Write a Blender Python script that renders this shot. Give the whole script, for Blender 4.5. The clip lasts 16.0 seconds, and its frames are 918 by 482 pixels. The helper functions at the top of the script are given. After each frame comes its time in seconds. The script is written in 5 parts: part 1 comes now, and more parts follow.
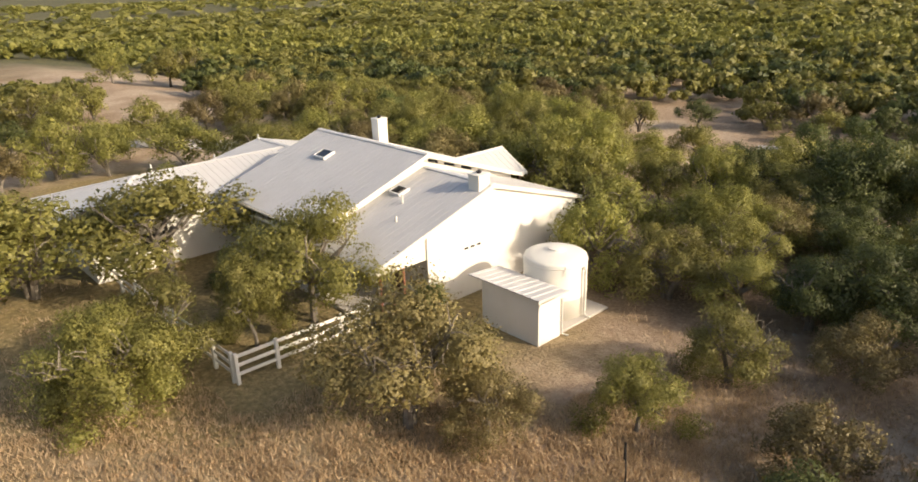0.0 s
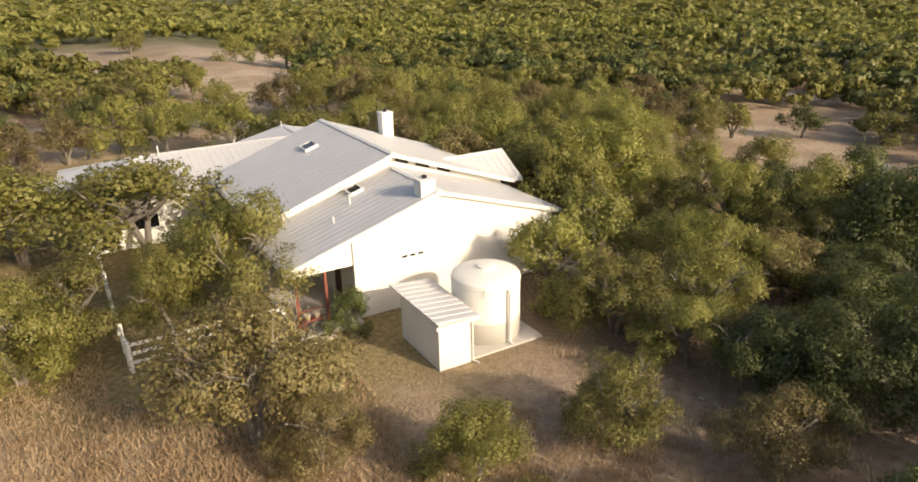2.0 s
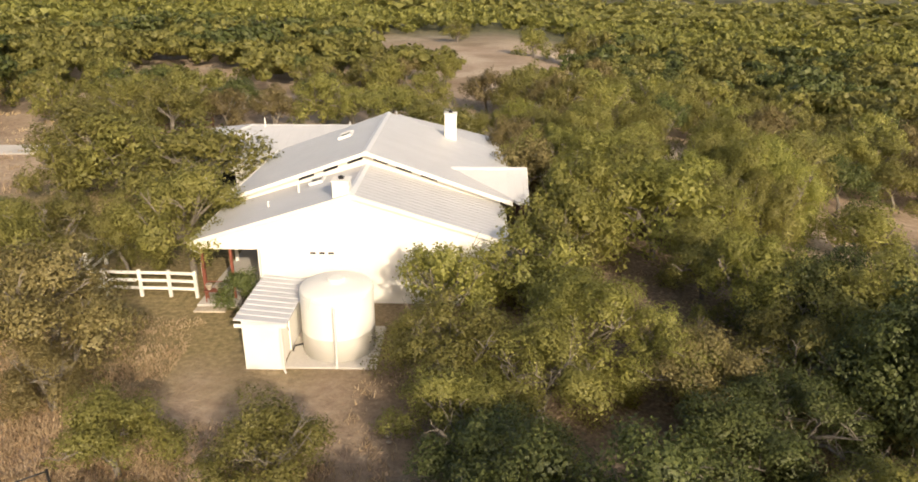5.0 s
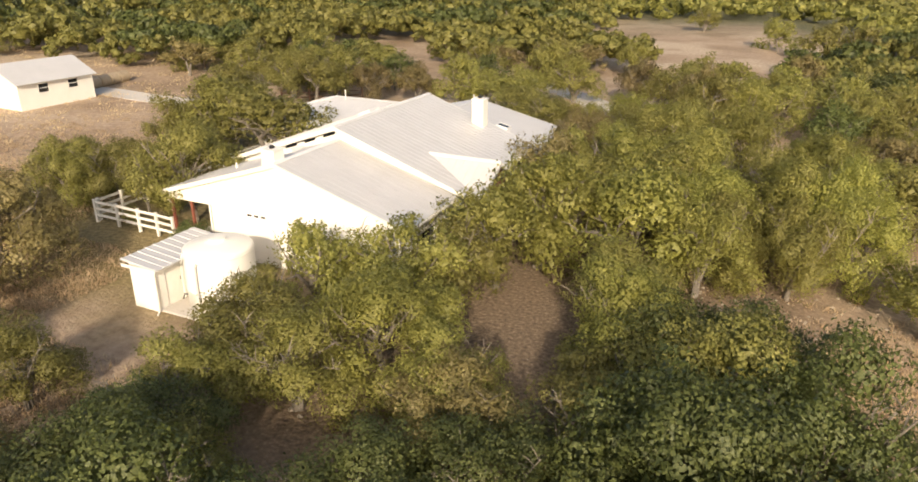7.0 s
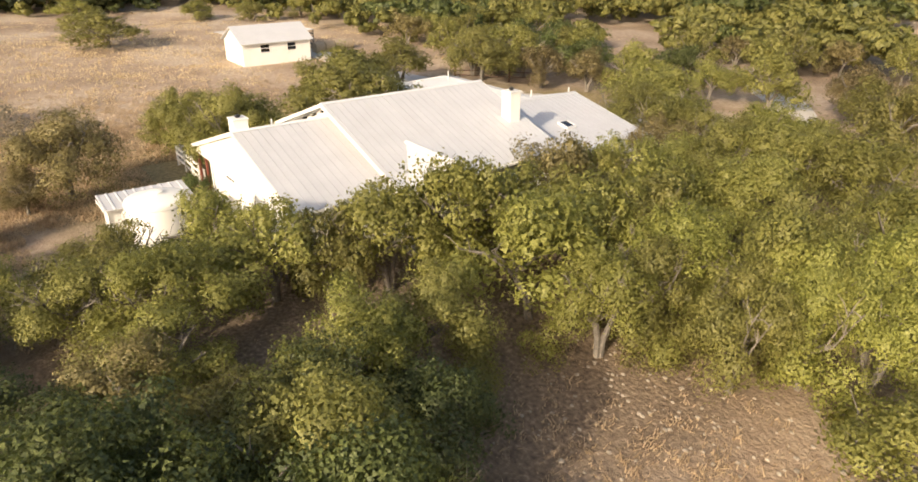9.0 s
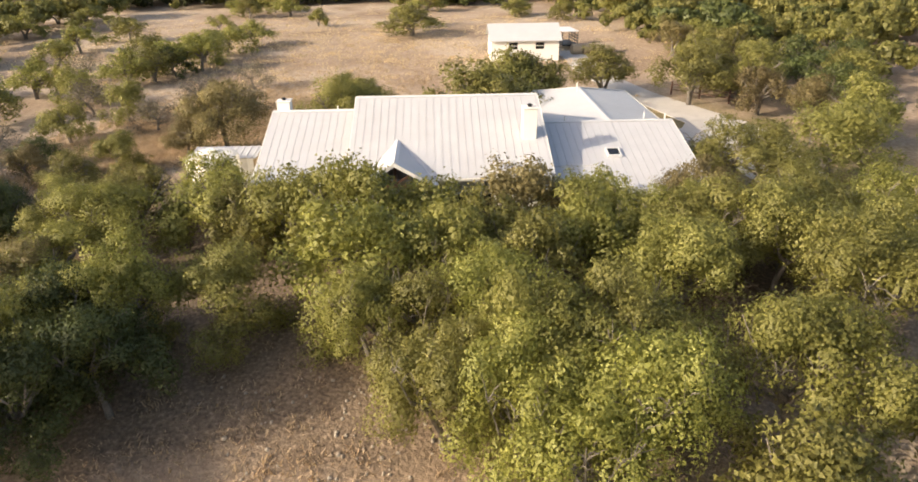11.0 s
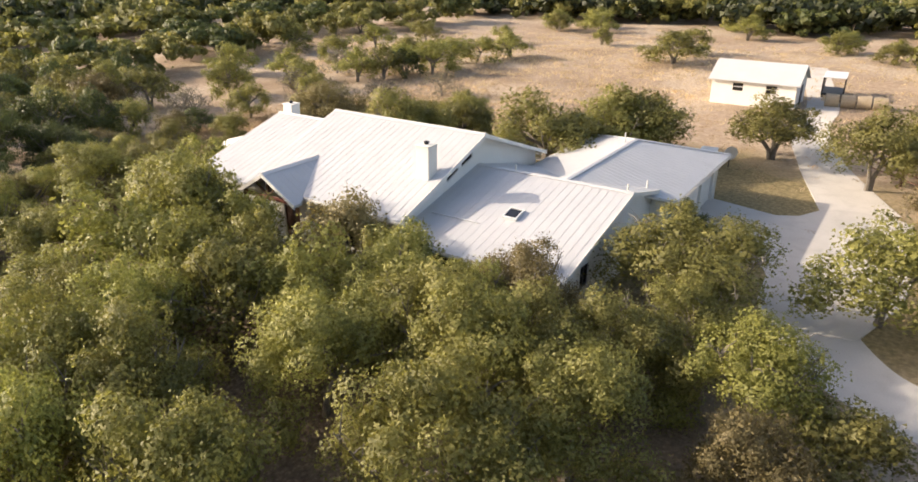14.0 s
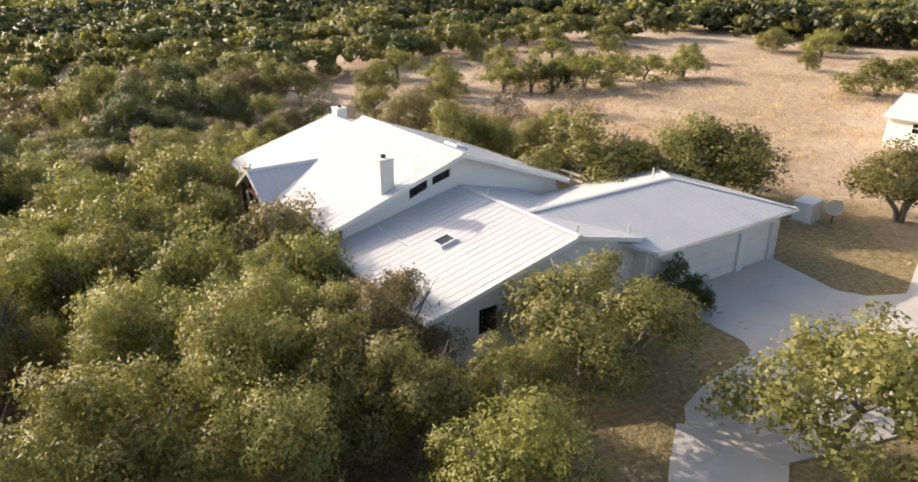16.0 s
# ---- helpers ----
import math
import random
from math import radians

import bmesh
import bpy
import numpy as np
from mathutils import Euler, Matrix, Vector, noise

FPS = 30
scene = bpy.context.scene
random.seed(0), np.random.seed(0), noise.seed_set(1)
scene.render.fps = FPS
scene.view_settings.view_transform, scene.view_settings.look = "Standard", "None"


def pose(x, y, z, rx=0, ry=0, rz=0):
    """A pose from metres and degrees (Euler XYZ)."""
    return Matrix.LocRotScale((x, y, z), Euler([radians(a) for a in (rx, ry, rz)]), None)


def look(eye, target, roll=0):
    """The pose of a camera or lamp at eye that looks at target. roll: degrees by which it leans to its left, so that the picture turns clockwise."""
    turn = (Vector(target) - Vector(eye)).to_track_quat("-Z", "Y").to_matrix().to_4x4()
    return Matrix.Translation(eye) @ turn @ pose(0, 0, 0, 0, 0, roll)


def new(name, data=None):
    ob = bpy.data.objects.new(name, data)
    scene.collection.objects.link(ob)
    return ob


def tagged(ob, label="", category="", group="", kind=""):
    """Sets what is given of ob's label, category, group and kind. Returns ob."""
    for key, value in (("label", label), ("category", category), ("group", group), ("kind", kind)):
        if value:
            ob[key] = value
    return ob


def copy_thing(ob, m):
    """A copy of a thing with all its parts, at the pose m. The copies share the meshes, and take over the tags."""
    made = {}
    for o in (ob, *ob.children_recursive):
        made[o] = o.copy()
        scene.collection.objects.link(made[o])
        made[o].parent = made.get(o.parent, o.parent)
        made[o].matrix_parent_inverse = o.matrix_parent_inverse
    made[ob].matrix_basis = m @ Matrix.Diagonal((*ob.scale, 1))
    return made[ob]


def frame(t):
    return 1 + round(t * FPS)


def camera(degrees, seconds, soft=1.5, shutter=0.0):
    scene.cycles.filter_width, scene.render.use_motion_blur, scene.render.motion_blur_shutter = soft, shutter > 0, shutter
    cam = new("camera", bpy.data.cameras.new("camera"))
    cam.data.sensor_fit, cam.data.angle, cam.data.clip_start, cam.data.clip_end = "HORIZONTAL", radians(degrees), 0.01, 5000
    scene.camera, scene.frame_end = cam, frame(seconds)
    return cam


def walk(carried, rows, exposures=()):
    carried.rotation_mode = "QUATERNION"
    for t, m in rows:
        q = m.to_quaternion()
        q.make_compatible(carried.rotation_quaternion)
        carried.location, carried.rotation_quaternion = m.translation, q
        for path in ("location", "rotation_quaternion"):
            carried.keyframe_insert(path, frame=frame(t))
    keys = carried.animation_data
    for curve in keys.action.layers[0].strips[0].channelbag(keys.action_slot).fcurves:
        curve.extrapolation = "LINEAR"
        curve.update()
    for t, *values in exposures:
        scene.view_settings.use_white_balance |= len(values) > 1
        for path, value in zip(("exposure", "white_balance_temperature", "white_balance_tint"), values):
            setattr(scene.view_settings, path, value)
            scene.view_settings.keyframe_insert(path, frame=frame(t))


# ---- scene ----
cam = camera(66.4, 16.0, 1.7)
PATH = [
    (0, (-22.633, -22.251, 14.304), (-21.372, -20.868, 13.599), -1.9),
    (0.5, (-20.678, -23.318, 14.31), (-19.481, -21.882, 13.599), -1.9),
    (1, (-18.637, -24.253, 14.28), (-17.505, -22.769, 13.563), -1.8),
    (1.5, (-16.419, -25.146, 14.299), (-15.386, -23.593, 13.576), -1.7),
    (2, (-13.996, -25.995, 14.266), (-13.068, -24.378, 13.54), -1.4),
    (2.5, (-11.447, -26.86, 14.219), (-10.644, -25.179, 13.492), -1.5),
    (3, (-8.677, -27.636, 14.229), (-8.019, -25.893, 13.502), -1.4),
    (3.5, (-5.573, -28.358, 14.228), (-5.074, -26.561, 13.506), -1.2),
    (4, (-2.22, -28.753, 14.156), (-1.884, -26.915, 13.443), -0.5),
    (6.5, (16.548, -25.608, 13.761), (15.942, -23.852, 13.02), 0.1),
    (7, (20.285, -23.729, 13.764), (19.497, -22.052, 13.01), 0.3),
    (7.5, (23.718, -21.168, 13.736), (22.75, -19.592, 12.974), 0.9),
    (8, (26.609, -18.106, 13.682), (25.482, -16.648, 12.906), 1.1),
    (10.5, (38.988, 3.794, 14.228), (37.184, 4.094, 13.417), -1.3),
    (11, (39.611, 9.133, 14.336), (37.782, 9.191, 13.529), -0.7),
    (11.5, (39.251, 14.451, 14.476), (37.428, 14.291, 13.671), -0.5),
    (12, (38.18, 19.262, 14.609), (36.378, 18.921, 13.81), -0.1),
    (12.5, (36.463, 23.432, 14.624), (34.698, 22.928, 13.829), 0.2),
    (13, (34.521, 26.818, 14.617), (32.811, 26.145, 13.828), 0.4),
    (13.5, (32.353, 30.119, 14.584), (30.719, 29.268, 13.806), 0.3),
    (14, (29.893, 33.018, 14.551), (28.352, 32.002, 13.781), 0.3),
    (14.5, (27.159, 35.543, 14.477), (25.726, 34.373, 13.716), 0.2),
    (15, (24.389, 37.762, 14.417), (23.076, 36.457, 13.661), 0.4),
    (15.5, (21.691, 39.664, 14.442), (20.498, 38.245, 13.691), 0.1),
    (16, (18.905, 41.515, 14.478), (17.839, 39.996, 13.733), 0.4),
]
walk(cam, [(t, look(eye, target, roll)) for t, eye, target, roll in PATH], [(0, 0.38, 6850, 13), (3.5, 0.22, 6800, 13), (7, 0.36, 6800, 13), (11, 0.66, 6650, 14), (16, 0.80, 6550, 15)])

# ---------- light ----------
SUN = Vector((0.352, -0.84, 0.413)).normalized()
world = bpy.data.worlds.new("world")
scene.world = world
world.use_nodes = True
wn = world.node_tree.nodes
sky = wn.new("ShaderNodeTexSky")
sky.sky_type, sky.sun_disc = "NISHITA", False
sky.dust_density, sky.air_density, sky.ozone_density = 4.0, 1.0, 0.6
sky.sun_elevation, sky.sun_rotation = math.asin(SUN.z), math.atan2(SUN.x, SUN.y)
wn["Background"].inputs[1].default_value = 0.15
world.node_tree.links.new(sky.outputs[0], wn["Background"].inputs[0])
lamp = bpy.data.lights.new("sun", "SUN")
lamp.energy, lamp.angle, lamp.color = 3.95, radians(0.6), (1.0, 0.875, 0.69)
sun = new("sun", lamp)
sun.rotation_mode = "QUATERNION"
sun.rotation_quaternion = SUN.to_track_quat("Z", "Y")


# ---------- materials ----------
def node(tree, kind, **kw):
    n = tree.nodes.new(kind)
    for k, v in kw.items():
        n.inputs[k.replace("_", " ")].default_value = v
    return n


def ramp(tree, stops):
    r = tree.nodes.new("ShaderNodeValToRGB")
    e = r.color_ramp.elements
    while len(e) < len(stops):
        e.new(0.5)
    for el, (p, c) in zip(e, stops):
        el.position, el.color = p, (*c, 1)
    return r


def surface(name, dark, light, scale=2.0, fine=40.0, rough=0.6, metal=0.0, bump=0.15, spread=0.12, stain=0.0, stain_colour=(0.2, 0.17, 0.12)):
    """Two scales of variation, a random shift per object and a fine relief."""
    m = bpy.data.materials.new(name)
    m.use_nodes = True
    t = m.node_tree
    L = t.links.new
    b = t.nodes["Principled BSDF"]
    geo = t.nodes.new("ShaderNodeNewGeometry")
    big = node(t, "ShaderNodeTexNoise", Scale=scale, Detail=4.0)
    small = node(t, "ShaderNodeTexNoise", Scale=fine, Detail=3.0)
    L(geo.outputs["Position"], big.inputs["Vector"])
    L(geo.outputs["Position"], small.inputs["Vector"])
    add = t.nodes.new("ShaderNodeMath")
    add.operation = "MULTIPLY_ADD"
    add.inputs[1].default_value = 0.45
    L(small.outputs[0], add.inputs[0])
    half = t.nodes.new("ShaderNodeMath")
    half.operation = "MULTIPLY"
    half.inputs[1].default_value = 0.45
    L(big.outputs[0], half.inputs[0])
    L(half.outputs[0], add.inputs[2])
    r = ramp(t, [(0.3, dark), (0.7, light)])
    L(add.outputs[0], r.inputs[0])
    info = t.nodes.new("ShaderNodeObjectInfo")
    vary = node(t, "ShaderNodeHueSaturation")
    val = t.nodes.new("ShaderNodeMapRange")
    val.inputs[3].default_value, val.inputs[4].default_value = 1 - spread, 1 + spread
    L(info.outputs["Random"], val.inputs[0])
    L(val.outputs[0], vary.inputs["Value"])
    L(r.outputs[0], vary.inputs["Color"])
    out = vary.outputs[0]
    if stain:
        sn = node(t, "ShaderNodeTexNoise", Scale=0.9, Detail=6.0)
        L(geo.outputs["Position"], sn.inputs["Vector"])
        sr = ramp(t, [(0.52, (0, 0, 0)), (0.75, (stain, stain, stain))])
        L(sn.outputs[0], sr.inputs[0])
        mix = t.nodes.new("ShaderNodeMix")
        mix.data_type = "RGBA"
        L(sr.outputs[0], mix.inputs[0])
        L(out, mix.inputs[6])
        mix.inputs[7].default_value = (*stain_colour, 1)
        out = mix.outputs[2]
    L(out, b.inputs["Base Color"])
    b.inputs["Roughness"].default_value, b.inputs["Metallic"].default_value = rough, metal
    bp = node(t, "ShaderNodeBump", Strength=bump, Distance=0.03)
    L(small.outputs[0], bp.inputs["Height"])
    L(bp.outputs[0], b.inputs["Normal"])
    return m


def foliage(name, dark, mid, light, glow=0.3):
    """Small stiff leaves: colour varies leaf by leaf, clump by clump and tree by tree."""
    m = bpy.data.materials.new(name)
    m.use_nodes = True
    t = m.node_tree
    L = t.links.new
    b = t.nodes["Principled BSDF"]
    geo = t.nodes.new("ShaderNodeNewGeometry")
    big = node(t, "ShaderNodeTexNoise", Scale=0.7, Detail=3.0)
    L(geo.outputs["Position"], big.inputs["Vector"])
    add = t.nodes.new("ShaderNodeMath")
    add.operation = "MULTIPLY_ADD"
    add.inputs[1].default_value = 0.22
    L(geo.outputs["Random Per Island"], add.inputs[0])
    half = t.nodes.new("ShaderNodeMath")
    half.operation = "MULTIPLY"
    half.inputs[1].default_value = 0.66
    L(big.outputs[0], half.inputs[0])
    L(half.outputs[0], add.inputs[2])
    grain = node(t, "ShaderNodeTexNoise", Scale=26.0, Detail=2.0)
    L(geo.outputs["Position"], grain.inputs["Vector"])
    shift = t.nodes.new("ShaderNodeMath")
    shift.operation = "MULTIPLY_ADD"
    shift.inputs[1].default_value, shift.inputs[2].default_value = 1.0, -0.5
    L(grain.outputs[0], shift.inputs[0])
    total = t.nodes.new("ShaderNodeMath")
    L(add.outputs[0], total.inputs[0])
    L(shift.outputs[0], total.inputs[1])
    r = ramp(t, [(0.15, dark), (0.5, mid), (0.85, light)])
    L(total.outputs[0], r.inputs[0])
    bp = node(t, "ShaderNodeBump", Strength=0.3, Distance=0.05)
    L(grain.outputs[0], bp.inputs["Height"])
    L(bp.outputs[0], b.inputs["Normal"])
    info = t.nodes.new("ShaderNodeObjectInfo")
    vary = node(t, "ShaderNodeHueSaturation")
    val = t.nodes.new("ShaderNodeMapRange")
    val.inputs[3].default_value, val.inputs[4].default_value = 0.78, 1.22
    hue = t.nodes.new("ShaderNodeMapRange")
    hue.inputs[3].default_value, hue.inputs[4].default_value = 0.494, 0.51
    L(info.outputs["Random"], val.inputs[0])
    L(info.outputs["Random"], hue.inputs[0])
    L(val.outputs[0], vary.inputs["Value"])
    L(hue.outputs[0], vary.inputs["Hue"])
    L(r.outputs[0], vary.inputs["Color"])
    L(vary.outputs[0], b.inputs["Base Color"])
    b.inputs["Roughness"].default_value = 0.55
    tr = t.nodes.new("ShaderNodeBsdfTranslucent")
    L(vary.outputs[0], tr.inputs["Color"])
    mix = t.nodes.new("ShaderNodeMixShader")
    mix.inputs[0].default_value = glow
    L(b.outputs[0], mix.inputs[1])
    L(tr.outputs[0], mix.inputs[2])
    L(mix.outputs[0], t.nodes["Material Output"].inputs[0])
    return m


def ground_material():
    """Dry grass, bare soil and a thin lawn round the house, in patches with ragged borders."""
    m = bpy.data.materials.new("dry_ground")
    m.use_nodes = True
    t = m.node_tree
    L = t.links.new
    b = t.nodes["Principled BSDF"]
    geo = t.nodes.new("ShaderNodeNewGeometry")
    P = geo.outputs["Position"]

    def noise_of(scale, detail=5.0):
        n = node(t, "ShaderNodeTexNoise", Scale=scale, Detail=detail)
        L(P, n.inputs["Vector"])
        return n.outputs[0]

    def mixed(fac, a, c):
        x = t.nodes.new("ShaderNodeMix")
        x.data_type = "RGBA"
        L(fac, x.inputs[0])
        L(a, x.inputs[6])
        L(c, x.inputs[7])
        return x.outputs[2]

    straw = ramp(t, [(0.3, (0.31, 0.23, 0.155)), (0.5, (0.44, 0.345, 0.24)), (0.72, (0.57, 0.465, 0.335))])
    L(noise_of(3.2, 8.0), straw.inputs[0])
    rust = ramp(t, [(0.3, (0.23, 0.155, 0.10)), (0.5, (0.34, 0.245, 0.16)), (0.72, (0.45, 0.345, 0.235))])
    L(noise_of(2.1, 8.0), rust.inputs[0])
    band = ramp(t, [(0.42, (0, 0, 0)), (0.54, (0.85, 0.85, 0.85))])
    L(noise_of(0.055, 6.0), band.inputs[0])
    soil = ramp(t, [(0.3, (0.17, 0.115, 0.07)), (0.55, (0.29, 0.205, 0.125)), (0.75, (0.42, 0.32, 0.21))])
    L(noise_of(5.0, 8.0), soil.inputs[0])
    lawn = ramp(t, [(0.3, (0.15, 0.12, 0.05)), (0.5, (0.24, 0.185, 0.08)), (0.72, (0.35, 0.265, 0.135))])
    L(noise_of(4.0, 8.0), lawn.inputs[0])
    patch = ramp(t, [(0.50, (0, 0, 0)), (0.66, (1, 1, 1))])
    L(noise_of(0.11, 4.0), patch.inputs[0])
    base = mixed(patch.outputs[0], mixed(band.outputs[0], straw.outputs[0], rust.outputs[0]), soil.outputs[0])
    # lawn: near the house
    near = t.nodes.new("ShaderNodeVectorMath")
    near.operation = "DISTANCE"
    near.inputs[1].default_value = (-9, 14, 0)
    flat = t.nodes.new("ShaderNodeVectorMath")
    flat.operation = "MULTIPLY"
    flat.inputs[1].default_value = (1.15, 0.85, 0)
    L(P, flat.inputs[0])
    L(flat.outputs[0], near.inputs[0])
    off = t.nodes.new("ShaderNodeMath")
    off.operation = "MULTIPLY_ADD"
    off.inputs[1].default_value = 9.0
    L(noise_of(0.25, 4.0), off.inputs[0])
    L(near.outputs["Value"], off.inputs[2])
    edge = t.nodes.new("ShaderNodeMapRange")
    edge.inputs[1].default_value, edge.inputs[2].default_value = 22.0, 26.5
    edge.inputs[3].default_value, edge.inputs[4].default_value = 1.0, 0.0
    L(off.outputs[0], edge.inputs[0])
    col = mixed(edge.outputs[0], base, lawn.outputs[0])
    # brown leaf litter under the oaks east of the house
    wood = t.nodes.new("ShaderNodeVectorMath")
    wood.operation = "DISTANCE"
    wood.inputs[1].default_value = (12.0, 4.2, 0)
    squash = t.nodes.new("ShaderNodeVectorMath")
    squash.operation = "MULTIPLY"
    squash.inputs[1].default_value = (1.0, 0.52, 0)
    L(P, squash.inputs[0])
    L(squash.outputs[0], wood.inputs[0])
    frayed = t.nodes.new("ShaderNodeMath")
    frayed.operation = "MULTIPLY_ADD"
    frayed.inputs[1].default_value = 11.0
    L(noise_of(0.22, 5.0), frayed.inputs[0])
    L(wood.outputs["Value"], frayed.inputs[2])
    inside = t.nodes.new("ShaderNodeMapRange")
    inside.inputs[1].default_value, inside.inputs[2].default_value = 15.0, 20.0
    inside.inputs[3].default_value, inside.inputs[4].default_value = 1.0, 0.0
    L(frayed.outputs[0], inside.inputs[0])
    litter = ramp(t, [(0.3, (0.11, 0.077, 0.048)), (0.55, (0.215, 0.155, 0.098)), (0.75, (0.36, 0.275, 0.185))])
    L(noise_of(6.0, 8.0), litter.inputs[0])
    col = mixed(inside.outputs[0], col, litter.outputs[0])
    # brush-covered floor of the woods, away from the house and the field
    ring = t.nodes.new("ShaderNodeVectorMath")
    ring.operation = "DISTANCE"
    ring.inputs[1].default_value = (-8, 0, 0)
    L(P, ring.inputs[0])
    away = t.nodes.new("ShaderNodeMath")
    away.operation = "MULTIPLY_ADD"
    away.inputs[1].default_value = 60.0
    L(noise_of(0.03, 5.0), away.inputs[0])
    L(ring.outputs["Value"], away.inputs[2])
    rim = t.nodes.new("ShaderNodeMapRange")
    rim.inputs[1].default_value, rim.inputs[2].default_value = 150.0, 200.0
    L(away.outputs[0], rim.inputs[0])
    brush = ramp(t, [(0.3, (0.05, 0.052, 0.018)), (0.55, (0.105, 0.098, 0.036)), (0.75, (0.19, 0.165, 0.07))])
    L(noise_of(0.9, 8.0), brush.inputs[0])
    col = mixed(rim.outputs[0], col, brush.outputs[0])
    # scattered pale stones
    v = node(t, "ShaderNodeTexVoronoi", Scale=2.3)
    L(P, v.inputs["Vector"])
    st = ramp(t, [(0.06, (0.55, 0.55, 0.55)), (0.13, (0, 0, 0))])
    L(v.outputs["Distance"], st.inputs[0])
    pale = t.nodes.new("ShaderNodeRGB")
    pale.outputs[0].default_value = (0.42, 0.36, 0.27, 1)
    gate = t.nodes.new("ShaderNodeMath")
    gate.operation = "MULTIPLY"
    L(st.outputs[0], gate.inputs[0])
    L(patch.outputs[0], gate.inputs[1])
    col = mixed(gate.outputs[0], col, pale.outputs[0])
    L(col, b.inputs["Base Color"])
    b.inputs["Roughness"].default_value = 0.95
    bp = node(t, "ShaderNodeBump", Strength=0.8, Distance=0.12)
    L(noise_of(7.0, 8.0), bp.inputs["Height"])
    L(bp.outputs[0], b.inputs["Normal"])
    return m


M_GROUND = ground_material()
M_ROOF = surface("galvanised_white_metal", (0.475, 0.475, 0.47), (0.565, 0.56, 0.55), 0.8, 14, 0.42, 0.0, 0.04, 0.015, 0.12, (0.42, 0.40, 0.37))
M_TRIM = surface("roof_trim_metal", (0.6, 0.6, 0.585), (0.69, 0.685, 0.67), 1.5, 30, 0.5, 0, 0.05)
M_STUCCO = surface("cream_stucco", (0.73, 0.71, 0.65), (0.81, 0.79, 0.73), 0.7, 60, 0.9, 0, 0.25, 0.03, 0.15, (0.55, 0.47, 0.35))
M_WHITE = surface("white_paint", (0.68, 0.66, 0.60), (0.8, 0.78, 0.72), 2, 40, 0.6, 0, 0.1)
M_TANK = surface("cream_tank", (0.73, 0.71, 0.64), (0.80, 0.78, 0.71), 0.9, 30, 0.5, 0, 0.06, 0.0, 0.1, (0.62, 0.56, 0.45))
M_CONC = surface("concrete", (0.46, 0.43, 0.38), (0.60, 0.56, 0.50), 0.5, 18, 0.9, 0, 0.2, 0.05, 0.3, (0.3, 0.27, 0.22))
M_GLASS = surface("dark_glass", (0.012, 0.013, 0.014), (0.02, 0.02, 0.022), 1, 5, 0.06, 0, 0.0)
M_DARK = surface("dark_metal", (0.02, 0.02, 0.02), (0.045, 0.042, 0.04), 3, 30, 0.5, 0.3, 0.1)
M_WOOD = surface("brown_timber", (0.055, 0.025, 0.014), (0.13, 0.06, 0.032), 3, 40, 0.7, 0, 0.2)
M_RED = surface("rust_red_paint", (0.17, 0.05, 0.03), (0.26, 0.085, 0.05), 3, 40, 0.7, 0, 0.2)
M_BARK = surface("grey_bark", (0.10, 0.085, 0.068), (0.30, 0.265, 0.215), 4, 30, 0.95, 0, 0.8)
M_STRAW = surface("baled_straw", (0.30, 0.235, 0.15), (0.48, 0.39, 0.27), 3, 30, 0.95, 0, 0.6)
M_STONE = surface("pale_limestone", (0.32, 0.27, 0.20), (0.52, 0.46, 0.36), 3, 30, 0.95, 0, 0.5)
M_GRASS = foliage("straw_grass", (0.40, 0.285, 0.165), (0.58, 0.44, 0.27), (0.74, 0.60, 0.40), 0.45)
M_OLIVE = foliage("oak_leaves_olive", (0.125, 0.122, 0.029), (0.277, 0.261, 0.068), (0.408, 0.367, 0.115), 0.42)
M_YELLOW = foliage("oak_leaves_yellowish", (0.145, 0.148, 0.03), (0.30, 0.292, 0.068), (0.405, 0.375, 0.115), 0.42)
M_WOODS = foliage("oak_leaves_dull", (0.109, 0.109, 0.028), (0.236, 0.226, 0.058), (0.360, 0.328, 0.094), 0.42)
# juniper green darkened: the backlit look of the far woods is in the colour
M_BACKLIT = foliage("juniper_leaves_backlit", (0.020, 0.027, 0.007), (0.045, 0.053, 0.012), (0.085, 0.090, 0.021), 0.3)
M_BROWN = foliage("oak_leaves_browning", (0.125, 0.098, 0.036), (0.215, 0.17, 0.066), (0.30, 0.245, 0.105), 0.32)
M_GREEN = foliage("juniper_leaves", (0.045, 0.060, 0.017), (0.118, 0.136, 0.036), (0.205, 0.215, 0.062), 0.36)
M_MAROON = foliage("maroon_leaves", (0.05, 0.02, 0.018), (0.10, 0.038, 0.032), (0.17, 0.07, 0.055), 0.3)
M_FIELD = foliage("pale_brush", (0.11, 0.09, 0.055), (0.19, 0.16, 0.105), (0.29, 0.25, 0.17), 0.25)


# ---------- mesh helpers ----------
def mesh_of(name, verts, faces, mat, smooth=False):
    me = bpy.data.meshes.new(name)
    me.from_pydata([tuple(v) for v in verts], [], faces)
    me.materials.append(mat)
    if smooth:
        me.shade_smooth()
    me.update()
    return me


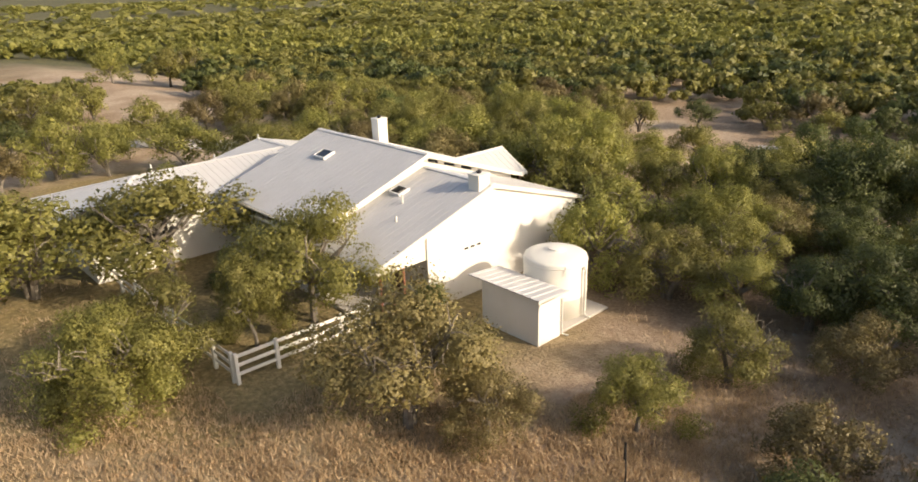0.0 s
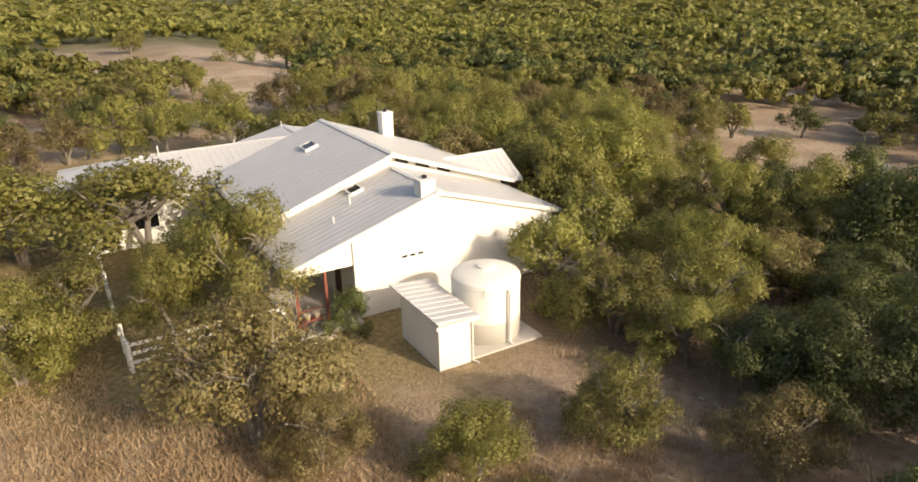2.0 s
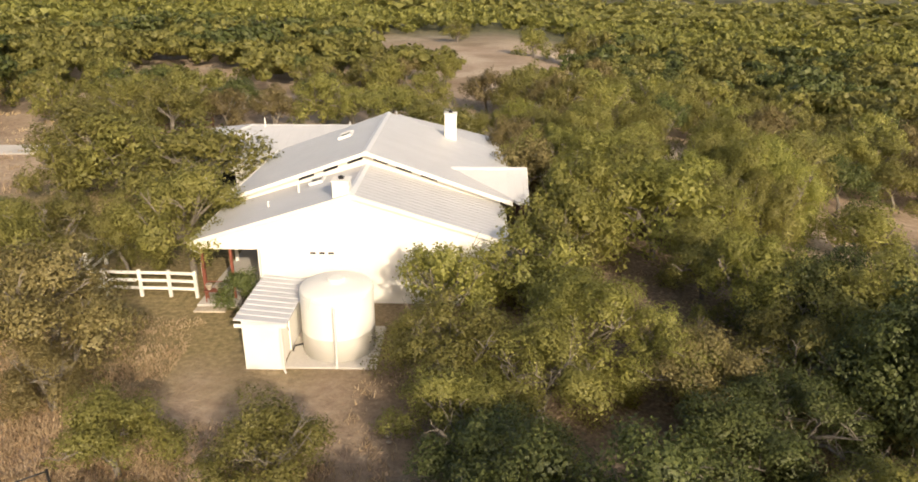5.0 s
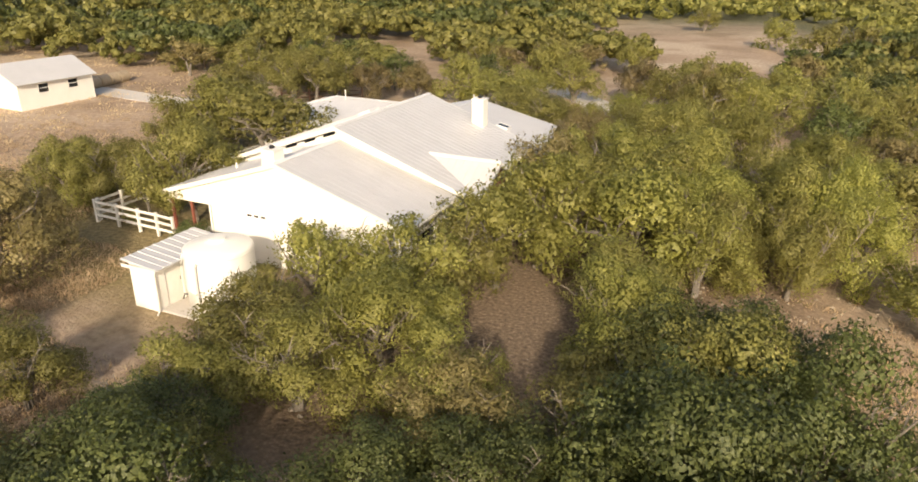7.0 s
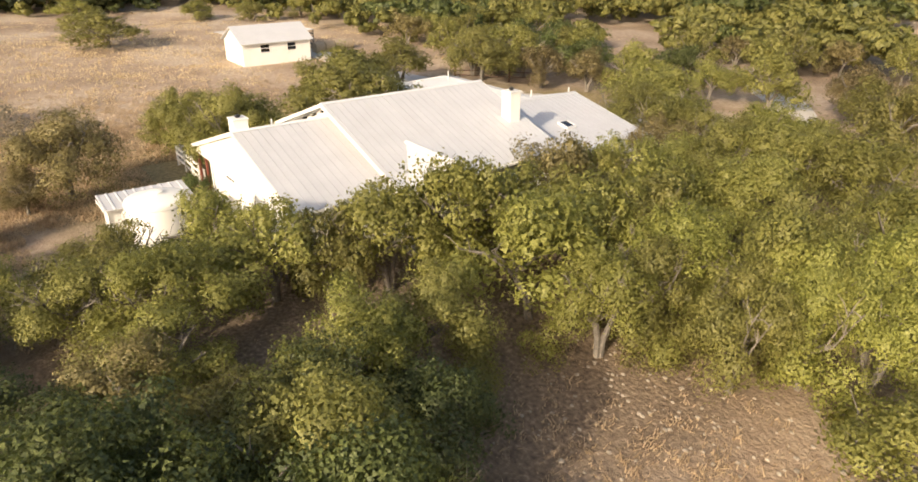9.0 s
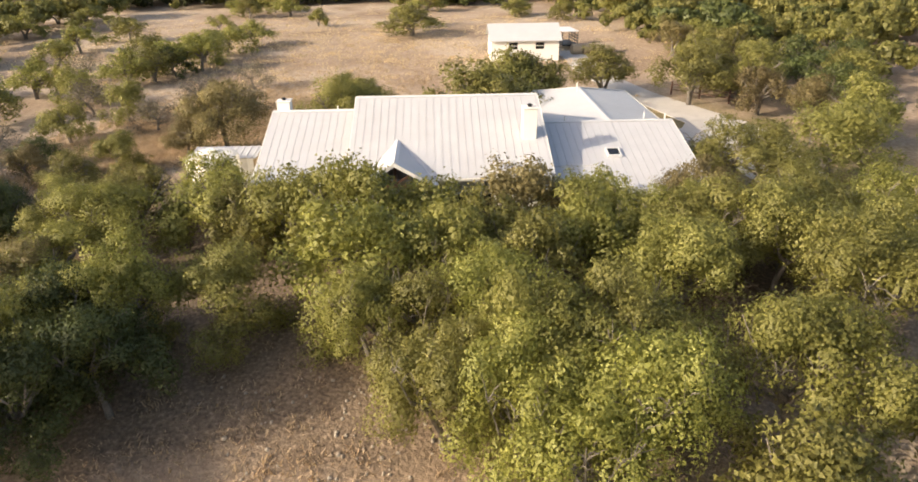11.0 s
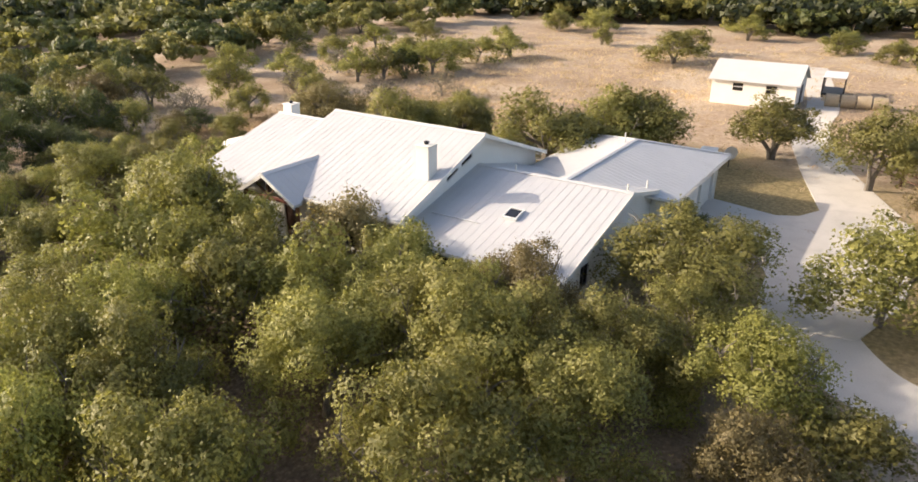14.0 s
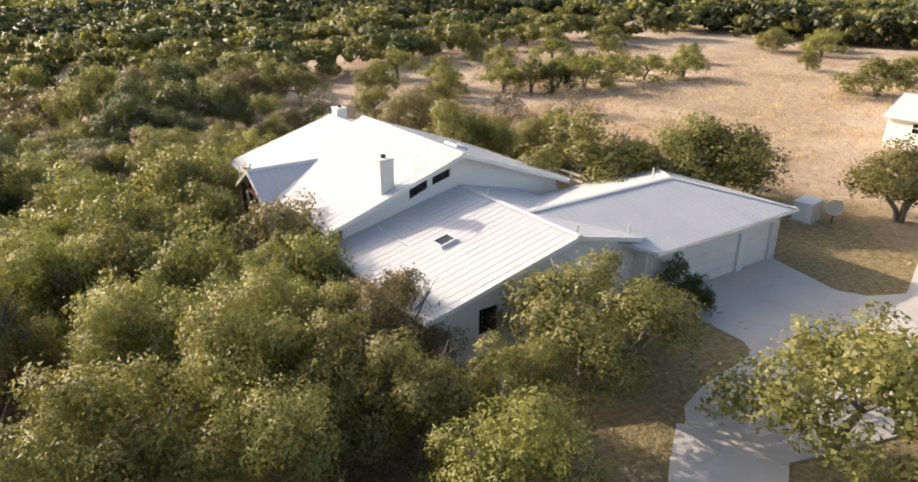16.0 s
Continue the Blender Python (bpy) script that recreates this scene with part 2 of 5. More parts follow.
def part(name, data, material, parent, label=""):
    """data: a bmesh, or (verts, faces). One mesh object under a thing or under a part."""
    if isinstance(data, tuple):
        me = mesh_of(name, data[0], data[1], material)
    else:
        me = bpy.data.meshes.new(name)
        bmesh.ops.recalc_face_normals(data, faces=data.faces)
        data.to_mesh(me)
        data.free()
        me.materials.append(material)
    ob = new(name, me)
    ob.parent = parent
    if label:
        ob["label"] = label
    return ob


def thing(name, label, category, group="", kind="", at=(0, 0, 0), turn=0.0):
    ob = new(name)
    ob.empty_display_size = 0.3
    ob.matrix_basis = pose(*at, 0, 0, turn)
    return tagged(ob, label, category, group, kind)


def box(bm, lo, hi, bevel=0.0):
    made = bmesh.ops.create_cube(bm, size=1.0)["verts"]
    s = [h - l for l, h in zip(lo, hi)]
    c = [(h + l) / 2 for l, h in zip(lo, hi)]
    for v in made:
        v.co = Vector((v.co[i] * s[i] + c[i] for i in range(3)))
    if bevel:
        es = list({e for v in made for e in v.link_edges})
        bmesh.ops.bevel(bm, geom=es, offset=bevel, segments=1, affect="EDGES", profile=0.5)
    return bm


def boxed(lo, hi, bevel=0.012):
    return box(bmesh.new(), lo, hi, bevel)


def tube(bm, points, radii, sides=8):
    """A tapered tube along the points."""
    rings = []
    pts = [Vector(p) for p in points]
    for i, p in enumerate(pts):
        d = (pts[min(i + 1, len(pts) - 1)] - pts[max(i - 1, 0)]).normalized()
        a = d.orthogonal().normalized()
        c = d.cross(a)
        r = radii[i] if isinstance(radii, (list, tuple)) else radii
        rings.append([bm.verts.new(p + r * (a * math.cos(k * math.tau / sides) + c * math.sin(k * math.tau / sides))) for k in range(sides)])
    for r0, r1 in zip(rings, rings[1:]):
        for k in range(sides):
            bm.faces.new((r0[k], r0[(k + 1) % sides], r1[(k + 1) % sides], r1[k]))
    bm.faces.new(rings[0][::-1])
    bm.faces.new(rings[-1])
    return bm


def prism(bm, poly, way):
    """A polygon pushed along a vector into a solid."""
    a = [bm.verts.new(Vector(p)) for p in poly]
    c = [bm.verts.new(Vector(p) + Vector(way)) for p in poly]
    n = len(a)
    bm.faces.new(a)
    bm.faces.new(c[::-1])
    for i in range(n):
        bm.faces.new((a[i], a[(i + 1) % n], c[(i + 1) % n], c[i]))
    return bm


def holed(loops, place, way):
    """A wall: an outline and its openings in the wall's own plane, with real thickness. place maps (u, v) into the world."""
    from mathutils.geometry import tessellate_polygon
    flat = [p for lp in loops for p in lp]
    tri = tessellate_polygon([[Vector((u, v, 0)) for u, v in lp] for lp in loops])
    n = len(flat)
    verts = [Vector(place(*p)) for p in flat] + [Vector(place(*p)) + Vector(way) for p in flat]
    faces = [tuple(f) for f in tri] + [tuple(i + n for i in reversed(f)) for f in tri]
    k = 0
    for lp in loops:
        for i in range(len(lp)):
            j = (i + 1) % len(lp)
            faces.append((k + i, k + j, n + k + j, n + k + i))
        k += len(lp)
    bm = bmesh.new()
    vs = [bm.verts.new(v) for v in verts]
    for f in faces:
        bm.faces.new([vs[i] for i in f])
    return bm


def ground_z(x, y):
    """The lie of the land: level round the house, falling to the east, rising gently to the west and north."""
    z = -0.13 * max(0.0, min(x, 40.0) - 14.0) - 0.01 * max(0.0, min(x, 200) - 40.0)
    z += 0.035 * max(0.0, min(-x, 60.0) - 16.0)
    away = max(0.0, math.hypot(x, y - 12) - 30.0)
    z += min(away / 25.0, 1.0) * 0.5 * (noise.noise((x * 0.05, y * 0.05, 3.1)))
    z += min(away / 300.0, 1.0) * 5.0 * (noise.noise((x * 0.006, y * 0.006, 7.7)))
    return z


# ---------- ground, drive ----------
def ground():
    xs = sorted({round(s * v, 2) for s in (-1, 1) for v in [i * 1.5 for i in range(55)] + [82.5 * 1.13 ** i for i in range(1, 28)]})
    verts, faces = [], []
    for x in xs:
        for y in xs:
            verts.append((x, y + 12, ground_z(x, y + 12)))
    n = len(xs)
    for i in range(n - 1):
        for j in range(n - 1):
            faces.append((i * n + j, (i + 1) * n + j, (i + 1) * n + j + 1, i * n + j + 1))
    tagged(new("ground", mesh_of("ground", verts, faces, M_GROUND, True)), "dry tan grass and bare brown soil around the house", "ground", kind="structure")


ground()


def strip(name, centre, widths, label, mat=None, thick=0.05):
    """A paved band along a smooth centre line."""
    pts = []
    for i in range(len(centre) - 1):
        p = [Vector((*centre[max(0, min(len(centre) - 1, i + k))], 0)) for k in (-1, 0, 1, 2)]
        for s in range(8):
            u = s / 8
            c = 0.5 * ((2 * p[1]) + (p[2] - p[0]) * u + (2 * p[0] - 5 * p[1] + 4 * p[2] - p[3]) * u * u + (3 * p[1] - p[0] - 3 * p[2] + p[3]) * u ** 3)
            pts.append((c, widths[i] + (widths[i + 1] - widths[i]) * u))
    verts, faces = [], []
    for i, (c, w) in enumerate(pts):
        d = (pts[min(i + 1, len(pts) - 1)][0] - pts[max(i - 1, 0)][0]).normalized()
        side = Vector((-d.y, d.x, 0))
        for k in range(5):
            q = c + side * w * (k / 4 - 0.5)
            verts.append((q.x, q.y, ground_z(q.x, q.y) + thick))
        for s in (-0.5, 0.5):
            q = c + side * w * s
            verts.append((q.x, q.y, ground_z(q.x, q.y) - 0.1))
    for i in range(len(pts) - 1):
        a, c = i * 7, (i + 1) * 7
        for k in range(4):
            faces.append((a + k, a + k + 1, c + k + 1, c + k))
        faces.append((a + 5, a, c, c + 5))
        faces.append((a + 4, a + 6, c + 6, c + 4))
    return tagged(new(name, mesh_of(name, verts, faces, mat or M_CONC)), label, "driveway", kind="structure")


strip("driveway", [(-64, 21.5), (-45, 25.2), (-35, 25.6), (-25, 28.0), (-15.2, 31.7)], [2.8, 2.8, 3.0, 3.2, 4.6], "pale concrete driveway running past the outbuilding")
strip("driveway", [(0.6, 31.1), (4.2, 34), (5.6, 40), (1, 48), (-8, 56)], [3.5, 3.3, 3.4, 3.4, 3.4], "pale concrete driveway curving into the woods")


def apron():
    bm = bmesh.new()
    prism(bm, [(x, y, -0.05) for x, y in ((-14.0, 23.1), (-5.6, 23.1), (-5.15, 26.0), (-5.08, 27.6), (-4.75, 28.2), (-4.0, 28.5), (-1, 28.75), (0.6, 29.2), (1.4, 29.9), (0.6, 32.9), (-3.7, 34.2), (-9.9, 34.7), (-15.5, 34.1), (-17, 32.2), (-15.6, 29.4), (-13.6, 28.4), (-12.95, 27.2))], (0, 0, 0.112))
    part("apron_slab", bm, M_CONC, PAVING)


PAVING = thing("garage_apron", "pale concrete apron before the garage doors", "driveway", kind="structure")
apron()


# ---------- house ----------
HOUSE = thing("house", "cream ranch house with a pale standing-seam metal roof", "house")
# heights of the four roofs
za = lambda x: 5.14 - 0.31 * abs(x)          # south wing
zb = lambda x: 5.85 - 0.348 * abs(x)         # tall middle block
zc = lambda x: 4.18 - 0.235 * abs(x + 0.1)   # north wing
UNDER = 0.13


def wall(name, loops, place, way, mat=None, label=""):
    return part(name, holed(loops, place, way), mat or M_STUCCO, HOUSE, label)


# south gable with the porch opening beside it
wall("gable_wall", [[(-4.15, 0), (6.3, 0), (6.3, za(6.3) - UNDER), (0, za(0) - UNDER), (-4.15, za(4.15) - UNDER)],
                    ], lambda u, v: (u, 0.12, v), (0, 0.22, 0), M_STUCCO)
wall("porch_gable", [[(-4.152, 2.55), (-4.152, za(4.152) - UNDER), (-6.9, za(6.9) - UNDER), (-6.9, 2.55)]], lambda u, v: (u, 0.14, v), (0, 0.14, 0), M_WHITE, "white boarded porch gable")
wall("wall", [[(0.34, 0), (14.2, 0), (14.2, za(4.15) - 0.16), (0.34, za(4.15) - 0.16)], [(2.0, 0.25), (2.0, 2.2), (3.0, 2.2), (3.0, 0.25)], [(6.2, 0.9), (6.2, 2.2), (8.0, 2.2), (8.0, 0.9)], [(10, 0.9), (10, 2.2), (11.6, 2.2), (11.6, 0.9)]], lambda u, v: (-4.15, u, v), (0.2, 0, 0))
wall("wall", [[(0.34, 0), (14.2, 0), (14.2, za(6.3) - 0.16), (0.34, za(6.3) - 0.16)], [(6.6, 0.2), (6.6, 2.3), (7.7, 2.3), (7.7, 0.2)], [(1.6, 0.9), (1.6, 2.2), (3.4, 2.2), (3.4, 0.9)], [(10, 0.9), (10, 2.2), (12, 2.2), (12, 0.9)]], lambda u, v: (6.3, u, v), (-0.2, 0, 0))
# tall block: south face above the wing, with slots under the rake
slots = []
for s, rows in ((-1, ((3.45, 2.65), (2.2, 1.45), (0.98, 0.2))), (1, ((0.3, 1.02), (1.4, 2.2), (2.65, 3.45)))):
    for a, c in rows:
        a, c = s * abs(a), s * abs(c)
        slots.append([(a, zb(a) - 0.40), (a, zb(a) - 0.24), (c, zb(c) - 0.24), (c, zb(c) - 0.40)])
wall("clerestory_wall", [[(-6.6, za(6.6) - 0.3), (0, za(0) - 0.3), (6.6, za(6.6) - 0.3), (6.6, zb(6.6) - UNDER), (0, zb(0) - UNDER), (-6.6, zb(6.6) - UNDER)]] + slots, lambda u, v: (u, 5.1, v), (0, 0.2, 0), M_STUCCO)
n_win = [[(0.45, 4.68), (0.45, 5.10), (1.46, 4.80), (1.46, 4.40)], [(1.74, 4.32), (1.74, 4.90), (2.75, 4.52), (2.75, 3.92)]]
wall("gable_wall", [[(-6.6, 2.5), (6.3, 2.5), (6.3, zb(6.3) - UNDER), (0, zb(0) - UNDER), (-6.6, zb(6.6) - UNDER)]] + n_win, lambda u, v: (u, 14.4, v), (0, -0.2, 0))
# north wing and garage
wall("gable_wall", [[(-3.9, 0), (6.6, 0), (6.6, zc(6.6) - UNDER), (-0.1, zc(-0.1) - UNDER), (-3.9, zc(-3.9) - UNDER - 0.05)], [(3.7, 1.0), (3.7, 2.1), (4.6, 2.1), (4.6, 1.0)]], lambda u, v: (u, 22.5, v), (0, -0.2, 0))
wall("wall", [[(14.2, 0), (22.3, 0), (22.3, zc(6.6) - UNDER), (14.2, zc(6.6) - UNDER)], [(16, 0.9), (16, 2.1), (18, 2.1), (18, 0.9)]], lambda u, v: (6.6, u, v), (-0.2, 0, 0))
G_DOORS = ((-13.5, -11.3), (-10.85, -6.0))
for a, c, lo, hi in ((-13.95, -13.5, 0, 2.75), (-11.3, -10.85, 0, 2.75), (-6.0, -3.9, 0, 2.75), (-13.5, -11.3, 2.13, 2.75), (-10.85, -6.0, 2.13, 2.75)):
    part("garage_wall", boxed((a, 23.03, lo), (c, 23.25, hi), 0), M_STUCCO, HOUSE)
wall("wall", [[(15.0, 0), (23.03, 0), (23.03, 2.75), (15.0, 2.75)]], lambda u, v: (-13.95, u, v), (0.2, 0, 0))
wall("wall", [[(-13.75, 0), (-4.15, 0), (-4.15, 2.72), (-13.75, 2.72)], [(-11.5, 1.0), (-11.5, 2.0), (-10, 2.0), (-10, 1.0)]], lambda u, v: (u, 15.2, v), (0, -0.2, 0))
wall("wall", [[(22.5, 0), (23.03, 0), (23.03, 2.75), (22.5, 2.75)]], lambda u, v: (-3.9, u, v), (-0.2, 0, 0))


def pane(poly, way, label="dark window pane"):
    w = part("window", prism(bmesh.new(), poly, way), M_GLASS, HOUSE, label)
    return w


def frame_bars(parent, corners, way, size=0.07, mat=None):
    """A frame of four bars round an opening."""
    bm = bmesh.new()
    c = [Vector(p) for p in corners]
    mid = sum(c, Vector()) / len(c)
    w = Vector(way)
    inner = [p + (mid - p) * (size * 1.8 / (mid - p).length) for p in c]
    for i in range(len(c)):
        j = (i + 1) % len(c)
        prism(bm, [c[i], c[j], inner[j], inner[i]], w)
    return part("window_frame", bm, mat or M_DARK, parent)


def window(corners, inward, mullions=0, mat=None):
    """corners: the opening's outline in the outer wall plane; inward: a unit vector into the wall."""
    w = Vector(inward)
    back = [Vector(p) + w * 0.12 for p in corners]
    p = pane(back, w * 0.02)
    frame_bars(p, [Vector(q) + w * 0.07 for q in corners], w * 0.05, 0.05, mat)
    for k in range(mullions):
        u = (k + 1) / (mullions + 1)
        a = back[0].lerp(back[3], u)
        c = back[1].lerp(back[2], u)
        bm = tube(bmesh.new(), [a - w * 0.03, c - w * 0.03], 0.025, 4)
        part("mullion", bm, mat or M_DARK, p)


for lp in slots:
    window([(u, 5.1, v) for u, v in lp], (0, 1, 0))
for lp in n_win:
    window([(u, 14.4, v) for u, v in lp], (0, -1, 0), 1)
window([(3.7, 22.5, 1.0), (3.7, 22.5, 2.1), (4.6, 22.5, 2.1), (4.6, 22.5, 1.0)], (0, -1, 0), 1)
for y0, y1, z0, z1 in ((6.2, 8.0, 0.9, 2.2), (10, 11.6, 0.9, 2.2)):
    window([(-4.15, y0, z0), (-4.15, y0, z1), (-4.15, y1, z1), (-4.15, y1, z0)], (1, 0, 0), 1)
for y0, y1 in ((1.6, 3.4), (10, 12)):
    window([(6.3, y0, 0.9), (6.3, y0, 2.2), (6.3, y1, 2.2), (6.3, y1, 0.9)], (-1, 0, 0), 1)
window([(6.6, 16, 0.9), (6.6, 16, 2.1), (6.6, 18, 2.1), (6.6, 18, 0.9)], (-1, 0, 0), 1)
window([(-11.5, 15.2, 1.0), (-11.5, 15.2, 2.0), (-10, 15.2, 2.0), (-10, 15.2, 1.0)], (0, -1, 0), 1)

# doors
for x, y0, y1, s in ((-4.15, 2.0, 3.0, 1), (6.3, 6.6, 7.7, -1)):
    d = part("door", boxed((min(x + s * 0.06, x + s * 0.12), y0 + 0.01, 0.22), (max(x + s * 0.06, x + s * 0.12), y1 - 0.01, 2.19 if s > 0 else 2.29)), M_WOOD, HOUSE, "brown timber door")
    part("door_handle", tube(bmesh.new(), [(x + s * 0.02, y0 + 0.12, 1.1), (x + s * 0.02, y0 + 0.12, 1.25)], 0.018, 6), M_DARK, d)


def garage_door(a, c):
    d = part("garage_door", boxed((a, 23.03, 0.0), (c, 23.07, 2.13), 0), M_STUCCO, HOUSE, "cream sectional garage door")
    for k in range(4):
        z = 0.03 + k * 0.525
        n = max(3, round((c - a) / 0.62))
        bm = box(bmesh.new(), (a + 0.015, 23.072, z), (c - 0.015, 23.10, z + 0.505), 0.01)
        for i in range(n):
            w = (c - a - 0.06) / n
            box(bm, (a + 0.03 + i * w + 0.07, 23.095, z + 0.09), (a + 0.03 + (i + 1) * w - 0.07, 23.112, z + 0.42), 0.008)
        part("door_section", bm, M_STUCCO, d)


for a, c in G_DOORS:
    garage_door(a, c)

# ---------- roofs ----------
ROOF = part("roof", boxed((-6.0, 5.2, 3.0), (5.9, 14.1, 3.08), 0), M_TRIM, HOUSE, "pale standing-seam metal roof")


def clip(poly, axis, value, keep_low):
    out = []
    for i, p in enumerate(poly):
        q = poly[(i + 1) % len(poly)]
        a, c = p[axis] - value, q[axis] - value
        if keep_low:
            a, c = -a, -c
        if a >= 0:
            out.append(p)
        if (a > 0 and c < 0) or (a < 0 and c > 0):
            f = a / (a - c)
            out.append(tuple(p[k] + (q[k] - p[k]) * f for k in (0, 1)))
    return out


def slope(poly, height, axis, phase=0.0, width=0.41):
    """Roof panels with raised seams that run down a slope. poly: outline in plan; height(x, y); axis: the plan axis across the panels."""
    lo, hi = min(p[axis] for p in poly), max(p[axis] for p in poly)
    k = math.floor((lo - phase) / width)
    panels = []
    while phase + k * width < hi:
        a, c = phase + k * width, phase + (k + 1) * width
        k += 1
        cut = clip(clip(poly, axis, a + 0.004, False), axis, c - 0.004, True)
        if len(cut) < 3 or max(p[axis] for p in cut) - min(p[axis] for p in cut) < 0.03:
            continue
        bm = bmesh.new()
        prism(bm, [(x, y, height(x, y)) for x, y in cut], (0, 0, 0.03))
        seam = clip(cut, axis, a + 0.034, True)
        if len(seam) >= 3:
            prism(bm, [(x, y, height(x, y) + 0.026) for x, y in seam], (0, 0, 0.014))
        panels.append(bm)
    return panels


def deck(poly, height, thick=0.10):
    bm = prism(bmesh.new(), [(x, y, height(x, y) - thick - 0.004) for x, y in poly], (0, 0, thick))
    part("roof_deck", bm, M_TRIM, ROOF)


SLOPES = []


def roof_side(poly, height, axis):
    deck(poly, height)
    SLOPES.append((poly, height, axis))


AX0, AX1 = -7.2, 6.7
roof_side([(AX0, 0), (0, 0), (0, 5.1), (AX0, 5.1)], lambda x, y: za(x), 1)
roof_side([(0, 0), (AX1, 0), (AX1, 5.1), (0, 5.1)], lambda x, y: za(x), 1)
BX0, BX1 = -7.0, 7.19
roof_side([(BX0, 4.7), (0, 4.7), (0, 14.9), (BX0, 14.9)], lambda x, y: zb(x), 1)
roof_side([(0, 4.7), (BX1, 4.7), (BX1, 14.9), (0, 14.9)], lambda x, y: zb(x), 1)
roof_side([(-0.1, 14.4), (7.2, 14.4), (7.2, 22.85), (-0.1, 22.85)], lambda x, y: zc(x), 1)
roof_side([(-4.2, 14.42), (-0.1, 14.42), (-0.1, 22.85), (-4.2, 22.85)], lambda x, y: zc(x), 1)
# garage: hip to the west
GX, GY0, GY1, GR = -14.4, 14.75, 23.85, 19.3
zg = lambda d: 2.86 + 0.278 * d
APEX = GX + (GY1 - GR)
roof_side([(GX, GY1), (APEX, GR), (-0.2, GR), (-3.9, GY1)], lambda x, y: zg(GY1 - y), 0)
roof_side([(GX, GY0), (-3.9, GY0), (-0.2, GR), (APEX, GR)], lambda x, y: zg(y - GY0), 0)
roof_side([(GX, GY0), (APEX, GR), (GX, GY1)], lambda x, y: zg(x - GX), 1)
# entry gable
EY, EX0, EX1, EW = 7.14, 4.0, 8.0, 2.05
ze = lambda y: 4.43 - 0.6 * abs(y - EY)
vx = lambda y: (5.85 - ze(y)) / 0.348 - 0.08
roof_side([(vx(EY), EY), (EX1, EY), (EX1, EY - EW), (vx(EY - EW), EY - EW)], lambda x, y: ze(y), 0)
roof_side([(vx(EY), EY), (vx(EY + EW), EY + EW), (EX1, EY + EW), (EX1, EY)], lambda x, y: ze(y), 0)


def bar(name, a, c, w, h, mat, parent=None, label=""):
    """A straight bar from a to c, w wide and h deep, hung from its top line."""
    a, c = Vector(a), Vector(c)
    d = (c - a).normalized()
    side = d.cross(Vector((0, 0, 1))).normalized() * w / 2
    bm = prism(bmesh.new(), [a - side, a + side, a + side - Vector((0, 0, h)), a - side - Vector((0, 0, h))], c - a)
    return part(name, bm, mat, parent or HOUSE, label)


def cap(a, c, drop, across):
    """A folded ridge cap."""
    a, c, s = Vector(a), Vector(c), Vector(across)
    bm = bmesh.new()
    prism(bm, [a + Vector((0, 0, 0.075)), a + s + Vector((0, 0, 0.075 - drop)), a + s + Vector((0, 0, 0.05 - drop)), a + Vector((0, 0, 0.04)), a - s + Vector((0, 0, 0.05 - drop)), a - s + Vector((0, 0, 0.075 - drop))], c - a)
    part("ridge_cap", bm, M_TRIM, ROOF)


cap((0, 0, za(0)), (0, 4.9, za(0)), 0.05, (0.18, 0, 0))
cap((0, 4.68, zb(0)), (0, 14.92, zb(0)), 0.06, (0.18, 0, 0))
cap((-0.1, 14.5, zc(-0.1)), (-0.1, 22.88, zc(-0.1)), 0.04, (0.18, 0, 0))
cap((APEX, GR, zg(GY1 - GR)), (-0.3, GR, zg(GY1 - GR)), 0.045, (0, 0.18, 0))
cap((vx(EY) + 0.1, EY, ze(EY)), (EX1 + 0.02, EY, ze(EY)), 0.1, (0, 0.17, 0))
for s in (0, 1):
    y = (GY0, GY1)[s]
    cap((GX, y, 2.87), (APEX, GR, zg(GY1 - GR) + 0.01), 0.03, (0.1, 0.1 * (1 if s else -1), 0))
# rake boards and gutters
for x0, x1, y, f in ((0, AX0, -0.03, za), (0, AX1, -0.03, za), (0, BX0, 4.68, zb), (0, BX1, 4.68, zb), (0, BX0, 14.92, zb), (0, BX1, 14.92, zb), (-0.1, 7.2, 22.87, zc), (-0.1, -3.9, 22.87, zc)):
    bar("rake_board", (x0, y, f(x0) + 0.03), (x1, y, f(x1) + 0.03), 0.05, 0.2, M_WHITE)
for s in (-1, 1):
    bar("rake_board", (EX1 + 0.02, EY, ze(EY) + 0.03), (EX1 + 0.02, EY + s * EW, ze(EY + EW) + 0.03), 0.06, 0.2, M_WHITE)


def gutter(a, c):
    a, c = Vector(a), Vector(c)
    d = (c - a).normalized()
    s = d.cross(Vector((0, 0, 1)))
    prof = [(0, 0), (0.0, -0.11), (0.09, -0.11), (0.12, 0), (0.105, 0), (0.08, -0.095), (0.012, -0.095), (0.012, 0)]
    bm = prism(bmesh.new(), [a + s * u + Vector((0, 0, v)) for u, v in prof], c - a)
    part("gutter", bm, M_WHITE, HOUSE, "white metal gutter")


